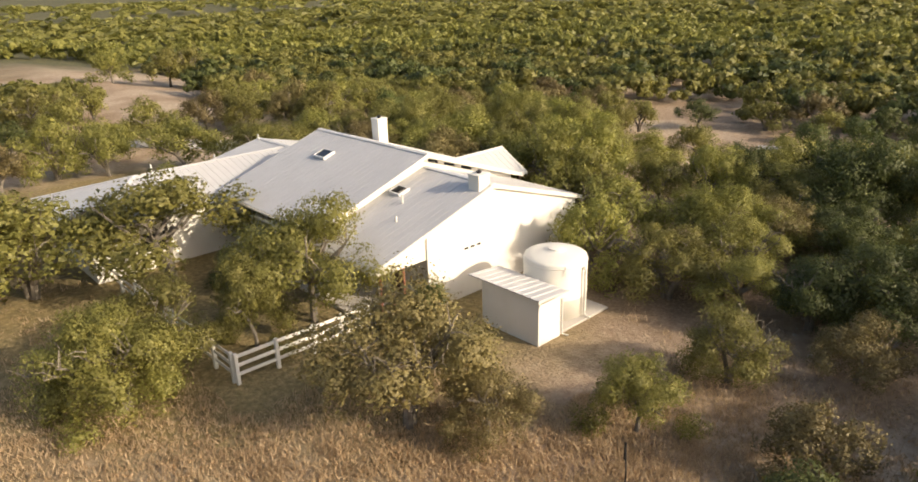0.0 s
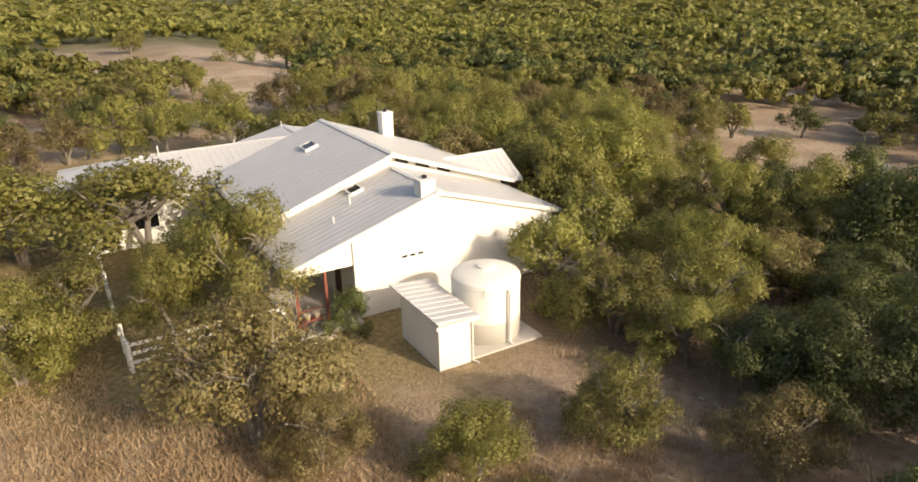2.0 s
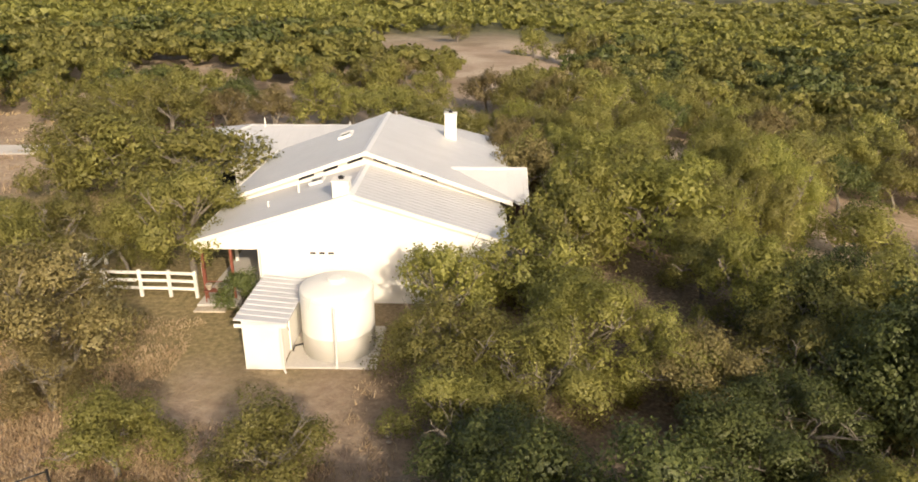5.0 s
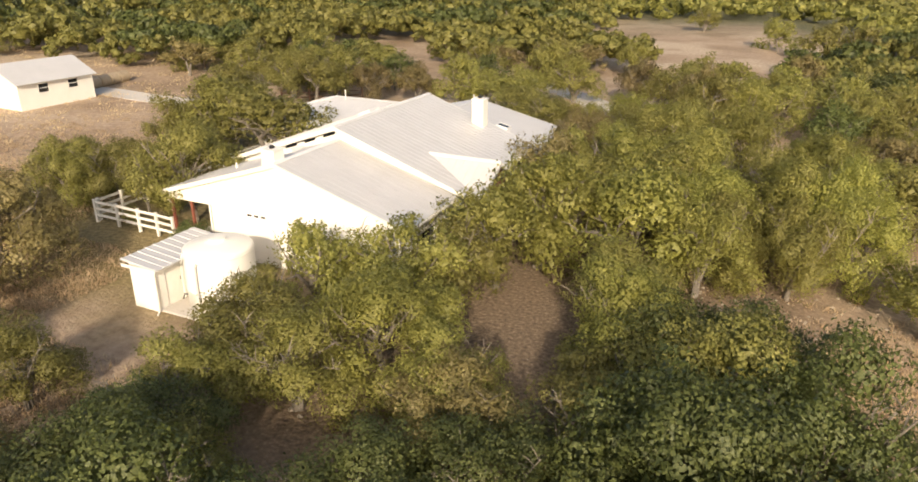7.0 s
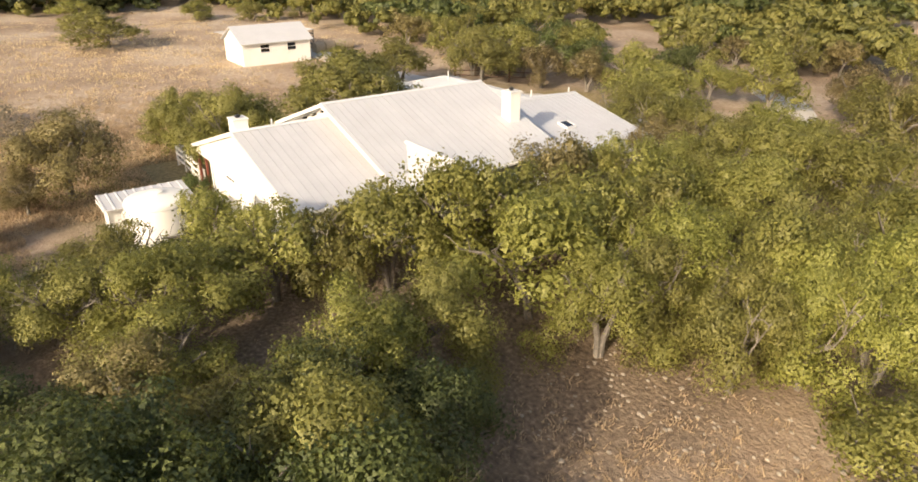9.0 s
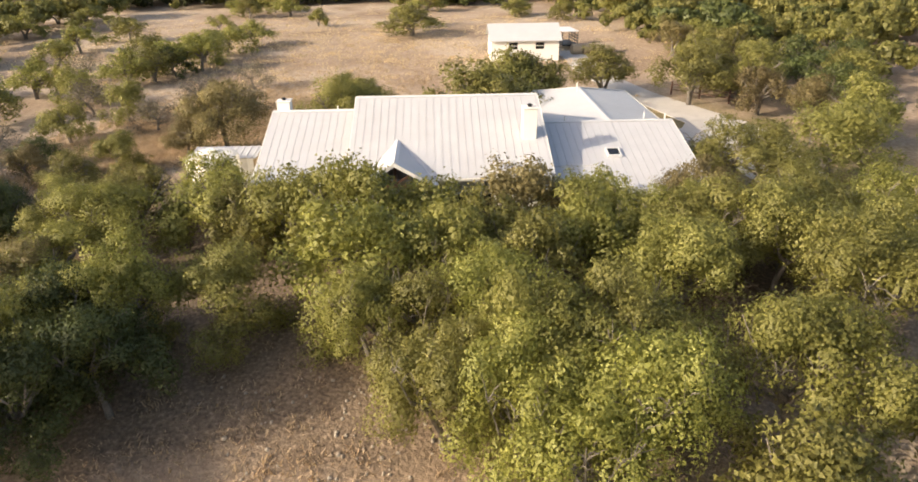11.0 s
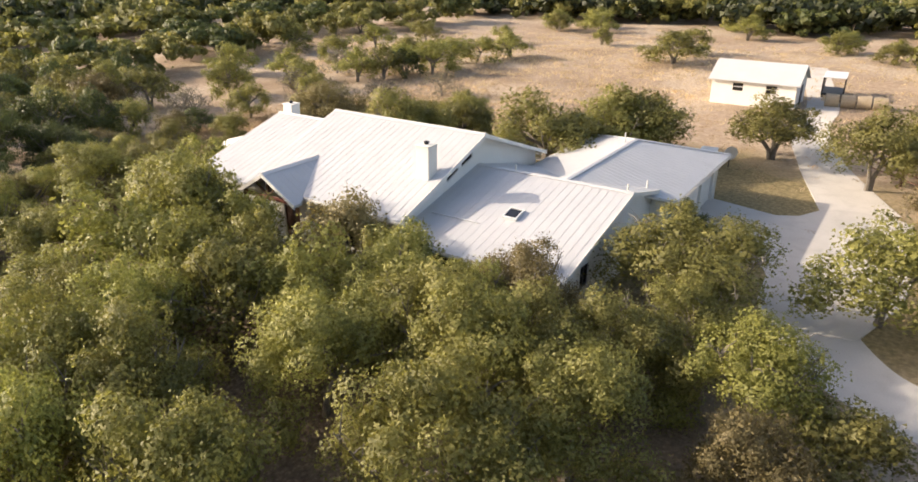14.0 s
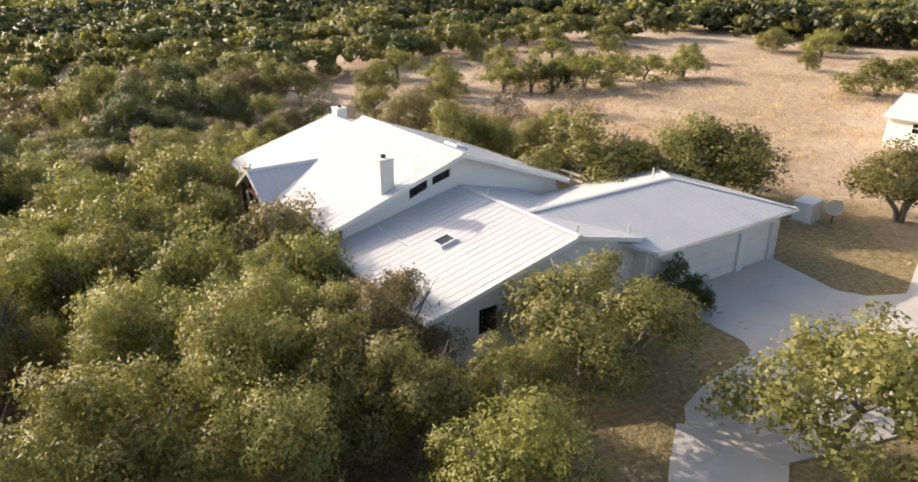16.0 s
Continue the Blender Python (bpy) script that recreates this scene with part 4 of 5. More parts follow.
def crown_mesh(seed, leaves, size, lobes=14, low=0.15, clumps=7, sparse=0.0):
    """A crown of radius 1 and height 1: lobes on a broken dome, dense clumps on the lobes, and small stiff leaves and short sprigs over the clumps. Gives each leaf's place, two half axes and normal."""
    rng = np.random.default_rng(seed)
    cs, rs = [], []
    for i in range(lobes):
        a = i * 2.39996 + rng.uniform(-0.45, 0.45)
        q = math.sqrt((i + 0.4) / lobes) * 0.74 * rng.uniform(0.72, 1.16)
        z = 0.80 - (0.54 if low > 0.1 else 0.7) * q * q / 0.52 * rng.uniform(0.4, 1.15) + rng.uniform(-0.15, 0.03)
        cs.append((q * math.cos(a), q * math.sin(a), max(low + 0.08, z)))
        rs.append(rng.uniform(0.19, 0.34))
    cs, rs = np.array(cs), np.array(rs)
    flat = np.array((1, 1, 0.62))
    own = np.repeat(np.arange(lobes), clumps)
    out = unit(rng.normal(size=(len(own), 3)) + (0, 0, 0.5))
    bc = cs[own] + out * (rs[own] * rng.uniform(0.62, 0.95, len(own)))[:, None] * flat
    br = rs[own] * rng.uniform(0.34, 0.66, len(own))
    bc[:, 2] = np.maximum(bc[:, 2], low)
    # leaves over the clumps and, more thinly, over the lobes between them
    c = np.concatenate([bc, cs])
    r = np.concatenate([br, rs * 0.85])
    lean = np.concatenate([out, np.tile((0, 0, 0.6), (lobes, 1))])
    share = r ** 2 * np.where(np.arange(len(r)) < len(br), 1.0, 0.35)
    k = rng.choice(len(r), leaves, p=share / share.sum())
    d = unit(rng.normal(size=(leaves, 3)) + lean[k] * 0.55 + (0, 0, 0.25))
    reach = np.where(rng.random(leaves) < 0.8, rng.uniform(0.62, 1.08, leaves), rng.uniform(0.95, 1.5 + sparse * 0.5, leaves))
    p = c[k] + d * (r[k] * reach)[:, None] * flat
    p[:, 2] = np.maximum(p[:, 2], low * 0.8)
    nrm = unit(d + rng.normal(size=(leaves, 3)) * 0.5)
    t = unit(np.cross(nrm, rng.normal(size=(leaves, 3))))
    b = np.cross(nrm, t)
    s = size * rng.uniform(0.6, 1.35, leaves)[:, None]
    soft = d * 0.7 + lean[k] * 0.35 + nrm * 0.35
    # a fill of leaves inside the lobes
    n = int(leaves * (0.2 - 0.14 * sparse))
    k = rng.choice(lobes, n, p=rs ** 2 / (rs ** 2).sum())
    e = unit(rng.normal(size=(n, 3)))
    q = cs[k] + e * (rs[k] * rng.uniform(0.3, 0.8, n))[:, None] * flat
    q[:, 2] = np.maximum(q[:, 2], low)
    u = unit(np.cross(e + rng.normal(size=(n, 3)) * 0.3, rng.normal(size=(n, 3)))) * size * rng.uniform(1.1, 1.9, (n, 1))
    w = np.cross(e, u) * 0.7
    return np.concatenate([p, q]), np.concatenate([t * s, u]), np.concatenate([b * s * 0.62, w]), np.concatenate([soft, e])


def leaf_mesh(name, p, t, b, mat, soft=None):
    """One triangle a leaf; soft: normals, partly a leaf's own and partly its clump's, so that light rounds the clumps."""
    n = len(p)
    v = np.empty((n, 3, 3))
    v[:, 0], v[:, 1], v[:, 2] = p + t, p - 0.6 * t + 1.15 * b, p - 0.6 * t - 1.15 * b
    me = bpy.data.meshes.new(name)
    me.vertices.add(n * 3)
    me.vertices.foreach_set("co", v.ravel())
    me.loops.add(n * 3)
    me.loops.foreach_set("vertex_index", np.arange(n * 3, dtype=np.int32))
    me.polygons.add(n)
    me.polygons.foreach_set("loop_start", np.arange(n, dtype=np.int32) * 3)
    me.materials.append(mat)
    me.update(calc_edges=True)
    if soft is not None:
        me.attributes.new("custom_normal", "FLOAT_VECTOR", "POINT").data.foreach_set("vector", np.repeat(unit(soft), 3, axis=0).astype(np.float32).ravel())
    return me


def trunk_mesh(name, seed, twigs=26, spread=0.75, rad=0.043):
    """Leaning stems that fork into limbs and pale twigs, for a crown of radius 1 and height 1."""
    rng = random.Random(seed)
    bm = bmesh.new()
    stems = rng.choice((1, 2, 2, 3))
    for s in range(stems):
        a = rng.uniform(0, 6.28)
        lean = rng.uniform(0.06, 0.16)
        top = Vector((math.cos(a) * lean * 1.6, math.sin(a) * lean * 1.6, rng.uniform(0.3, 0.38)))
        tube(bm, [(math.cos(a) * 0.02, math.sin(a) * 0.02, -0.06), (math.cos(a) * lean * 0.5, math.sin(a) * lean * 0.5, 0.15), top], [rad * 1.2, rad * 0.85, rad * 0.7], 7)
        for k in range(5):
            a2 = a + k * 1.256 + rng.uniform(-0.4, 0.4)
            q = spread * rng.uniform(0.45, 0.8)
            mid = top + Vector((math.cos(a2) * q * 0.5, math.sin(a2) * q * 0.5, rng.uniform(0.08, 0.2)))
            end = top + Vector((math.cos(a2) * q, math.sin(a2) * q, rng.uniform(0.15, 0.45)))
            tube(bm, [top, mid, end], [rad * 0.55, rad * 0.35, rad * 0.12], 5)
            for j in range(twigs // 5):
                st = mid.lerp(end, rng.uniform(0.2, 1))
                e2 = st + Vector((rng.uniform(-1, 1), rng.uniform(-1, 1), rng.uniform(-0.1, 0.9))) * 0.17
                tube(bm, [st, (st + e2) / 2 + Vector((0, 0, 0.02)), e2], [rad * 0.14, rad * 0.1, rad * 0.03], 3)
    me = bpy.data.meshes.new(name)
    bm.to_mesh(me)
    bm.free()
    me.materials.append(M_BARK)
    return me


LABELS = {"olive": "spreading evergreen oak with olive-green leaves", "yellow": "sunlit evergreen oak with yellowish-green leaves", "brown": "thin oak with browning dull leaves", "green": "dense dark green juniper tree", "field": "pale leafless brush thicket", "maroon": "rounded dark maroon ornamental tree beside the clearing"}
MATS = {"olive": M_OLIVE, "yellow": M_YELLOW, "brown": M_BROWN, "green": M_GREEN, "field": M_FIELD, "maroon": M_MAROON}
COUNT = {"olive": 1.0, "yellow": 1.0, "brown": 1.0, "green": 1.0, "field": 0.4, "maroon": 1.0}
SPARSE = {"olive": 0.0, "yellow": 0.0, "brown": 0.3, "green": 0.0, "field": 1.0, "maroon": 0.0}
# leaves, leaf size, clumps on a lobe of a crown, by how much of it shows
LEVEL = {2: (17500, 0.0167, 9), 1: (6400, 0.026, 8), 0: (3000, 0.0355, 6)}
models = {}


def tree(x, y, top, r, sort="olive", turn=None, detail=2, group="trees round the house", pick=None, low=0.15):
    """A tree with its crown's top at that height above the house's floor."""
    rng = random.Random(round(x * 31 + y * 17))
    v = rng.randrange(4) if pick is None else pick
    leaves, size, clumps = LEVEL[detail]
    key = (sort, v, detail, low)
    z = ground_z(x, y)
    h = top - z
    m = Matrix.Translation((x, y, z)) @ Matrix.Rotation(rng.uniform(0, 6.28) if turn is None else turn, 4, "Z") @ Matrix.Diagonal((r, r, h, 1))
    if key in models:
        one = models[key].scale
        return copy_thing(models[key], m @ Matrix.Diagonal((1 / one.x, 1 / one.y, 1 / one.z, 1)))
    t = thing("oak_tree" if sort != "green" else "juniper_tree", LABELS[sort], "tree", group)
    p, a, b, soft = crown_mesh(10 * v + len(sort), int(COUNT[sort] * leaves), size, 12 + 2 * v, low, clumps, SPARSE[sort])
    k = np.array((1, 1, 1.65))
    c = new("crown", leaf_mesh("crown", p, a / k, b / k, MATS[sort], soft * k))
    c.parent = t
    w = new("trunk", trunk_mesh("trunk", 7 * v + 3, (5, 10, 25)[detail]))
    w.parent = t
    w["label"] = "pale grey forked trunk"
    t.matrix_basis = m
    models[key] = t
    return t


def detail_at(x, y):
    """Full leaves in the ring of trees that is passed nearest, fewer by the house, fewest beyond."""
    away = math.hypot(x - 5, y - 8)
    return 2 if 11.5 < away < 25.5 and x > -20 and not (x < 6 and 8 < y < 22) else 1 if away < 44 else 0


# x, y, height of the top, radius, sort: the trees one can tell apart round the house, and a few added for shade
NEAR = """
-17.4 2.7 3.9 2.5 olive; -15.2 3.9 4.0 2.4 olive; -8.4 3.2 5.9 3.2 olive; -11.0 12.6 6.0 4.4 olive; -16.8 15.6 5.6 4.2 olive; -11.4 2.7 4.5 1.7 olive
-10.4 -6.0 5.1 3.2 brown; -9.0 -8.4 2.7 1.6 brown; -5.2 -11.6 2.9 1.8 olive; -0.5 -12.4 3.0 1.9 olive; 4.3 -6.9 3.8 2.6 olive
4.8 -10.4 3.1 2.0 olive; 7.6 -1.6 4.6 2.8 olive; 4.2 -2.7 4.5 2.2 olive; 9.2 -6.0 4.2 2.6 yellow; 13.0 -8.4 3.2 2.3 brown
19.4 -9.6 5.8 3.2 green; 16.6 -2.6 4.5 2.3 yellow; 9.8 2.6 5.0 2.6 yellow; 14.8 6.0 5.4 3.2 yellow
21.6 9.2 4.4 2.2 olive; 8.9 12.8 5.0 2.5 brown; 11.0 8.6 4.7 2.5 yellow; 10.7 5.5 6.1 2.6 yellow; 9.2 0.2 4.4 2.0 olive
20.9 12.4 5.2 2.7 yellow; 23.4 14.9 4.9 2.5 yellow; 22.8 11.6 4.6 2.4 yellow; 20.6 15.2 5.0 2.4 olive; 22.5 20.0 4.7 2.8 yellow; 24.6 12.8 3.9 2.5 yellow; 15.8 18.2 4.9 2.8 olive; 18.0 24.5 5.2 2.9 yellow; 13.6 23.2 5.4 2.7 olive
2.4 26.4 5.1 3.7 olive; 8.2 21.6 4.7 2.3 brown; 9.6 30.6 4.4 2.6 yellow; -1.2 33.4 4.8 3.4 olive; 10.8 33.2 3.0 2.3 olive; -18.4 16.6 6.0 3.5 olive
-24.6 24.6 4.9 3.5 olive; 17.8 6.6 4.2 2.3 yellow; 17.6 10.8 4.6 2.6 yellow; 15.8 0.8 4.0 2.4 olive; 12.0 -7.4 3.4 2.2 olive
19.4 -5.2 4.8 3.0 olive; 11.6 17.6 4.8 2.4 olive; 15.0 12.6 4.8 2.4 olive; 9.9 26.6 4.4 2.4 olive; 14.4 26.6 4.8 2.5 olive
10.6 21.0 4.6 2.0 olive; 9.0 15.6 4.4 1.8 olive; 16.9 -6.6 3.4 2.4 olive; 
12.6 -12.4 3.0 2.6 green; 6.2 -15.2 4.0 2.5 green; 9.0 -17.0 5.0 2.8 green; 2.6 -15.6 2.6 1.7 brown; 5.6 -12.8 3.2 2.2 green; -6.6 -17.6 2.2 1.7 green
18.4 -6.4 3.4 2.6 olive; 15.0 -10.4 3.2 2.4 green; 20.8 -10.6 3.6 2.8 green; 18.4 -7.6 3.4 2.4 olive
8.9 16.2 4.6 2.0 olive

-20.8 31.3 5.6 3.2 olive
"""
# 24.0 -12.6 and 21.0 -14.6: unseen, added to cast shade; 22.4 -6.2 raised for it
NEAR += """
24.0 -12.6 5.6 3.0 olive; 21.0 -14.6 6.2 3.2 green; 22.4 -6.2 5.2 2.8 green; 19.6 -2.2 3.9 2.5 green; 21.4 -3.8 3.6 2.3 green; 17.8 -4.4 4.2 2.3 green; 
12.2 10.8 4.8 2.4 olive; 13.2 15.4 4.8 2.6 yellow; 12.4 20.2 5.0 2.6 olive; 
11.4 24.6 4.6 2.4 olive; 7.0 27.6 4.2 2.2 olive; 13.0 31.4 3.6 2.0 brown
18.2 8.6 4.0 2.2 olive; 14.4 9.4 4.8 2.4 yellow; 7.4 -8.6 3.6 2.4 olive
"""
for row in NEAR.replace("\n", ";").split(";"):
    if row.strip():
        *v, sort = row.split()
        x, y, top, r = (float(q) for q in v)
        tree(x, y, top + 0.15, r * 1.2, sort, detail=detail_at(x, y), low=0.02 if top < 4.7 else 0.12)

for x, y, top, r in ((-4.95, 24.1, 2.7, 1.2), (-5.35, 25.0, 2.0, 1.0), (-4.95, -0.75, 2.2, 1.25), (-9.3, 9.0, 2.4, 1.4)):
    b = tree(x, y, top, r, "green", detail=1, group="shrubs by the house", low=0.02)
    b.name = "evergreen_shrub"
    tagged(b, "dense dark green shrub growing against the house", "shrub")


# farther trees, in the field and at the edge of the woods, and a row added for shade
def is_open(x, y):
    """Clearings: the field west of the house, the yard, the drive and some gaps in the woods."""
    if -14 < x < 9 and -2 < y < 25:
        return True
    if math.hypot(x + 3, y + 4) < 9 and x < 3:
        return True
    if -100 + 8 * noise.noise((y * 0.05, 0, 0)) < x < -13 and -45 < y < 34:
        return True
    if -30 < x < -9 and -26 < y < 0:
        return True
    if abs(y - 30) < 5 and -60 < x < 3:
        return True
    if abs(x - 4 + (y - 40) * 0.5) < 6 and 30 < y < 62:
        return True
    if 30 < x < 52 and -4 < y < 14:
        return True
    if abs((x + 15) * 30 + (y - 44) * 18) < 95 and 40 < y < 80:
        return True
    if 19 < x < 34 and -14 < y < 9:
        return True
    for a, c, rx, ry in ((8, 118, 22, 46), (11, 76, 10, 22), (-5, 122, 12, 45), (2, 58, 10, 9), (-5, 56, 8, 8), (-20, 54, 9, 8), (44, 13, 15, 10), (63, 27, 14, 8), (20, 30.5, 7.5, 6.5), (-4, 92, 9, 8), (-20, -60, 30, 8), (6, -64, 10, 6)):
        if ((x - a) / rx) ** 2 + ((y - c) / ry) ** 2 < 1:
            return True
    return noise.noise((x * 0.022, y * 0.022, 5.0)) > (0.38 if math.hypot(x, y - 12) < 110 else 0.48)


# 7.4 -22.0, 0.2 -20.6, 11.6 -22.4: unseen, added to cast shade; 3.2 -22.2 raised for it
FIELD = """
13.0 -31.0 2.6 2.5 maroon; 8.0 -31.5 1.9 1.7 green
-17.0 2.0 4.6 3.0 olive; -20.8 14.0 4.6 2.6 olive; -38.7 -16.1 4.8 3.2 yellow; -48.1 -15.8 4.6 3.6 olive; -30.9 -21.0 4.6 3.0 olive
-36.0 -18.0 4.2 2.6 green; -58.6 6.3 5.6 5.0 olive; -67.0 5.8 5.6 4.0 olive; -77.1 22.2 5.0 3.4 olive; -71.6 28.8 4.6 2.4 olive; -74.6 37.6 4.6 2.6 olive
-58.4 -31.3 5.0 3.6 olive; -37.2 -18.8 4.4 3.0 yellow; -38.7 -31.6 4.8 3.0 olive; -24.5 -22.7 4.2 2.6 olive; -18.8 -16.3 4.0 2.4 olive
-3.6 -16.6 2.8 2.0 brown; -60.4 -46.0 5.2 3.6 olive; -52.0 -53.9 5.2 3.0 olive; -36.9 -52.8 5.0 3.6 olive; -82.8 -21.2 5.2 2.6 olive
-13.3 -18.6 3.4 2.6 olive; -2.9 -21.6 3.4 2.8 olive; -7.3 -41.4 5.2 4.6 olive; 3.2 -22.2 5.4 3.2 green; 7.4 -22.0 5.6 3.0 green; 0.2 -20.6 4.6 2.4 green; 11.6 -22.4 5.6 3.2 olive
12.8 -28.4 4.4 3.0 brown; 12.6 -17.1 3.4 2.6 olive; 15.5 -14.5 3.2 2.6 olive; 7.0 -13.4 2.8 2.2 olive
-74.7 29.2 4.6 2.2 olive; -80.1 23.2 4.8 3.0 olive; 34.6 9.2 1.9 3.0 olive; -46.5 49.3 5.6 3.6 olive; -35.6 51.3 5.8 4.0 olive; -43.6 40.4 5.4 3.6 olive
-25.2 33.6 5.2 3.2 olive; -21.8 37.5 5.6 3.4 olive; -27.6 40.2 5.6 3.6 olive; -33.4 36.6 5.4 3.2 olive; -37.1 54.1 5.6 3.6 olive; -9.3 40.0 5.2 3.4 olive
-4.9 52.5 5.6 3.4 olive; -6.2 59.4 5.8 3.6 olive; 0.4 45.6 4.8 3.4 olive; -12.3 52.3 5.6 3.6 olive
17 108 5.2 4.2 olive; 24 101 5.6 4.6 olive; 29 104 5.4 4.2 olive; 2 132 5 4 olive; -86 -23 5.2 3.6 olive; -93 -19 5.4 4.0 olive; -78 -50 5.4 4 olive; -83 -79 5.6 4.4 olive; -96 40 5.4 4 olive; -90 8 5.4 4 olive; -58.4 -49.8 5.4 3.8 olive; -67.9 -40.7 5.4 4.0 olive; -86.0 -15.0 5.4 3.4 olive; -43.2 -17.2 5.0 3.8 olive; -52.6 -13.4 4.8 3.2 olive; -33.6 -19.4 4.8 3.2 olive
-62.0 -20.0 4.6 2.6 olive; -70.0 -8.0 4.4 2.2 olive; -50.0 -34.0 5.0 3.4 olive; -42.0 -42.0 5.0 3.4 olive; -26.0 -36.0 4.8 3.4 olive; -18.0 -27.0 4.4 3.2 olive
-10.0 -29.0 4.4 3.4 olive; -4.0 -33.0 4.8 3.6 olive; -21.0 -20.0 3.6 2.8 field; -9.0 -22.0 3.2 2.8 field; -16.0 -13.0 3.0 2.6 field; 4.0 -29.0 4.4 3.4 olive
-29.6 -8.4 3.4 2.8 field; -24.0 -12.0 3.2 2.6 field; -20.6 -7.4 3.0 2.6 field; -33.0 -26.0 3.8 3.0 field; -44.0 -24.0 4.4 2.8 olive; -27.0 -28.0 4.2 3.0 olive
"""
done = []
for row in FIELD.replace("\n", ";").split(";"):
    if row.strip():
        *v, sort = row.split()
        v = [float(q) for q in v]
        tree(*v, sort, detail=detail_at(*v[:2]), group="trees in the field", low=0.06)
        done.append((v[0], v[1]))
for row in NEAR.replace("\n", ";").split(";"):
    if row.strip():
        done.append(tuple(float(q) for q in row.split()[:2]))

rng = random.Random(5)
grid = {}
for x, y in done:
    grid.setdefault((int(x // 6), int(y // 6)), []).append((x, y))


def clear_of(x, y, gap):
    for i in (-1, 0, 1):
        for j in (-1, 0, 1):
            for a, c in grid.get((int(x // 6) + i, int(y // 6) + j), ()):
                if (a - x) ** 2 + (c - y) ** 2 < gap * gap:
                    return False
    return True


# the belt of single trees; those past the nearest are part of the far woods
belt = []
for k in range(9000):
    x, y = rng.uniform(-75, 75), rng.uniform(-62, 92)
    if is_open(x, y) or not clear_of(x, y, 3.9):
        continue
    grid.setdefault((int(x // 6), int(y // 6)), []).append((x, y))
    belt.append((x, y))
belt.sort(key=lambda q: math.hypot(q[0] - 8, q[1] - 12))
for x, y in belt[:140]:
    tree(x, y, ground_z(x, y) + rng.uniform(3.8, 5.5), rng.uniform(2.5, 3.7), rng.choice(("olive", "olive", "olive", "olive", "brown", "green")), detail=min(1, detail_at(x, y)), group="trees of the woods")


def far_woods(name, inner, outer, count, leaves, size, seed, mat, label, given=(), within=None):
    """Woods too far to count: one mesh of leafy crowns."""
    rng = random.Random(seed)
    ps, ts, bs, ns = [], [], [], []
    stock = [crown_mesh(90 + i, leaves, size, 7, 0.15, 4 if leaves > 600 else 3) for i in range(6)]
    n = 0
    given = list(given)
    while n < count or given:
        q, a = math.sqrt(rng.uniform(inner ** 2, outer ** 2)), rng.uniform(0, math.tau)
        x, y = q * math.cos(a), 12 + q * math.sin(a)
        if within:
            x, y = rng.uniform(*within[:2]), rng.uniform(*within[2:])
        if given:
            x, y = given.pop()
        elif (abs(x) < 75 and -62 < y < 92) or is_open(x, y) or (x > 0 and y < -25 and x > -0.08 * y and y < 0.1 * x and (outer > 140 or x > 30)):
            n += 0.25
            continue
        else:
            n += 1
        p, t, b, soft = stock[rng.randrange(6)]
        big = rng.uniform(0.6, 1.5)
        s = np.array([big * 4.5 * (1 if outer < 300 else 1.9)] * 2 + [rng.uniform(4.0, 5.4) * (0.6 + 0.4 * big)])
        w = rng.uniform(0, 6.28)
        R = np.array([[math.cos(w), -math.sin(w), 0], [math.sin(w), math.cos(w), 0], [0, 0, 1]])
        ps.append((p @ R.T) * s + (x, y, ground_z(x, y)))
        ts.append((t @ R.T) * s)
        bs.append((b @ R.T) * s)
        ns.append(soft @ R.T)
    me = leaf_mesh(name, np.concatenate(ps), np.concatenate(ts), np.concatenate(bs), mat, np.concatenate(ns))
    tagged(new(name, me), label, "woods", kind="stuff")


far_woods("middle_woods", 1, 2, 0, 1050, 0.054, 4, M_WOODS, "olive-green oak woods beyond the nearer trees", belt[140::2])
far_woods("middle_woods", 1, 2, 0, 1050, 0.054, 6, M_OLIVE, "sunlit oak woods beyond the nearer trees", belt[141::4])
far_woods("middle_woods", 1, 2, 0, 1050, 0.054, 7, M_GREEN, "dark juniper woods beyond the nearer trees", belt[143::4])
far_woods("far_woods", 70, 135, 560, 330, 0.085, 1, M_WOODS, "dense olive-green oak woods in the distance")
far_woods("far_woods", 70, 135, 330, 330, 0.085, 2, M_GREEN, "dense dark juniper woods in the distance")
far_woods("far_woods", 135, 235, 1800, 110, 0.13, 9, M_WOODS, "olive-green oak woods far off")
far_woods("dark_woods", 1, 2, 600, 180, 0.11, 8, M_BACKLIT, "juniper woods along the far edge of the field, toned dark as backlit", within=(-175, -99, -150, 100))
far_woods("dark_woods", 1, 2, 420, 180, 0.11, 18, M_BACKLIT, "juniper woods beyond the brush south of the field, toned dark as backlit", within=(-110, 45, -160, -86))
far_woods("farther_woods", 235, 420, 3000, 40, 0.22, 3, M_WOODS, "olive-green woods towards the skyline")
far_woods("farthest_woods", 420, 900, 2600, 20, 0.3, 13, M_WOODS, "olive-green woods out to the skyline")


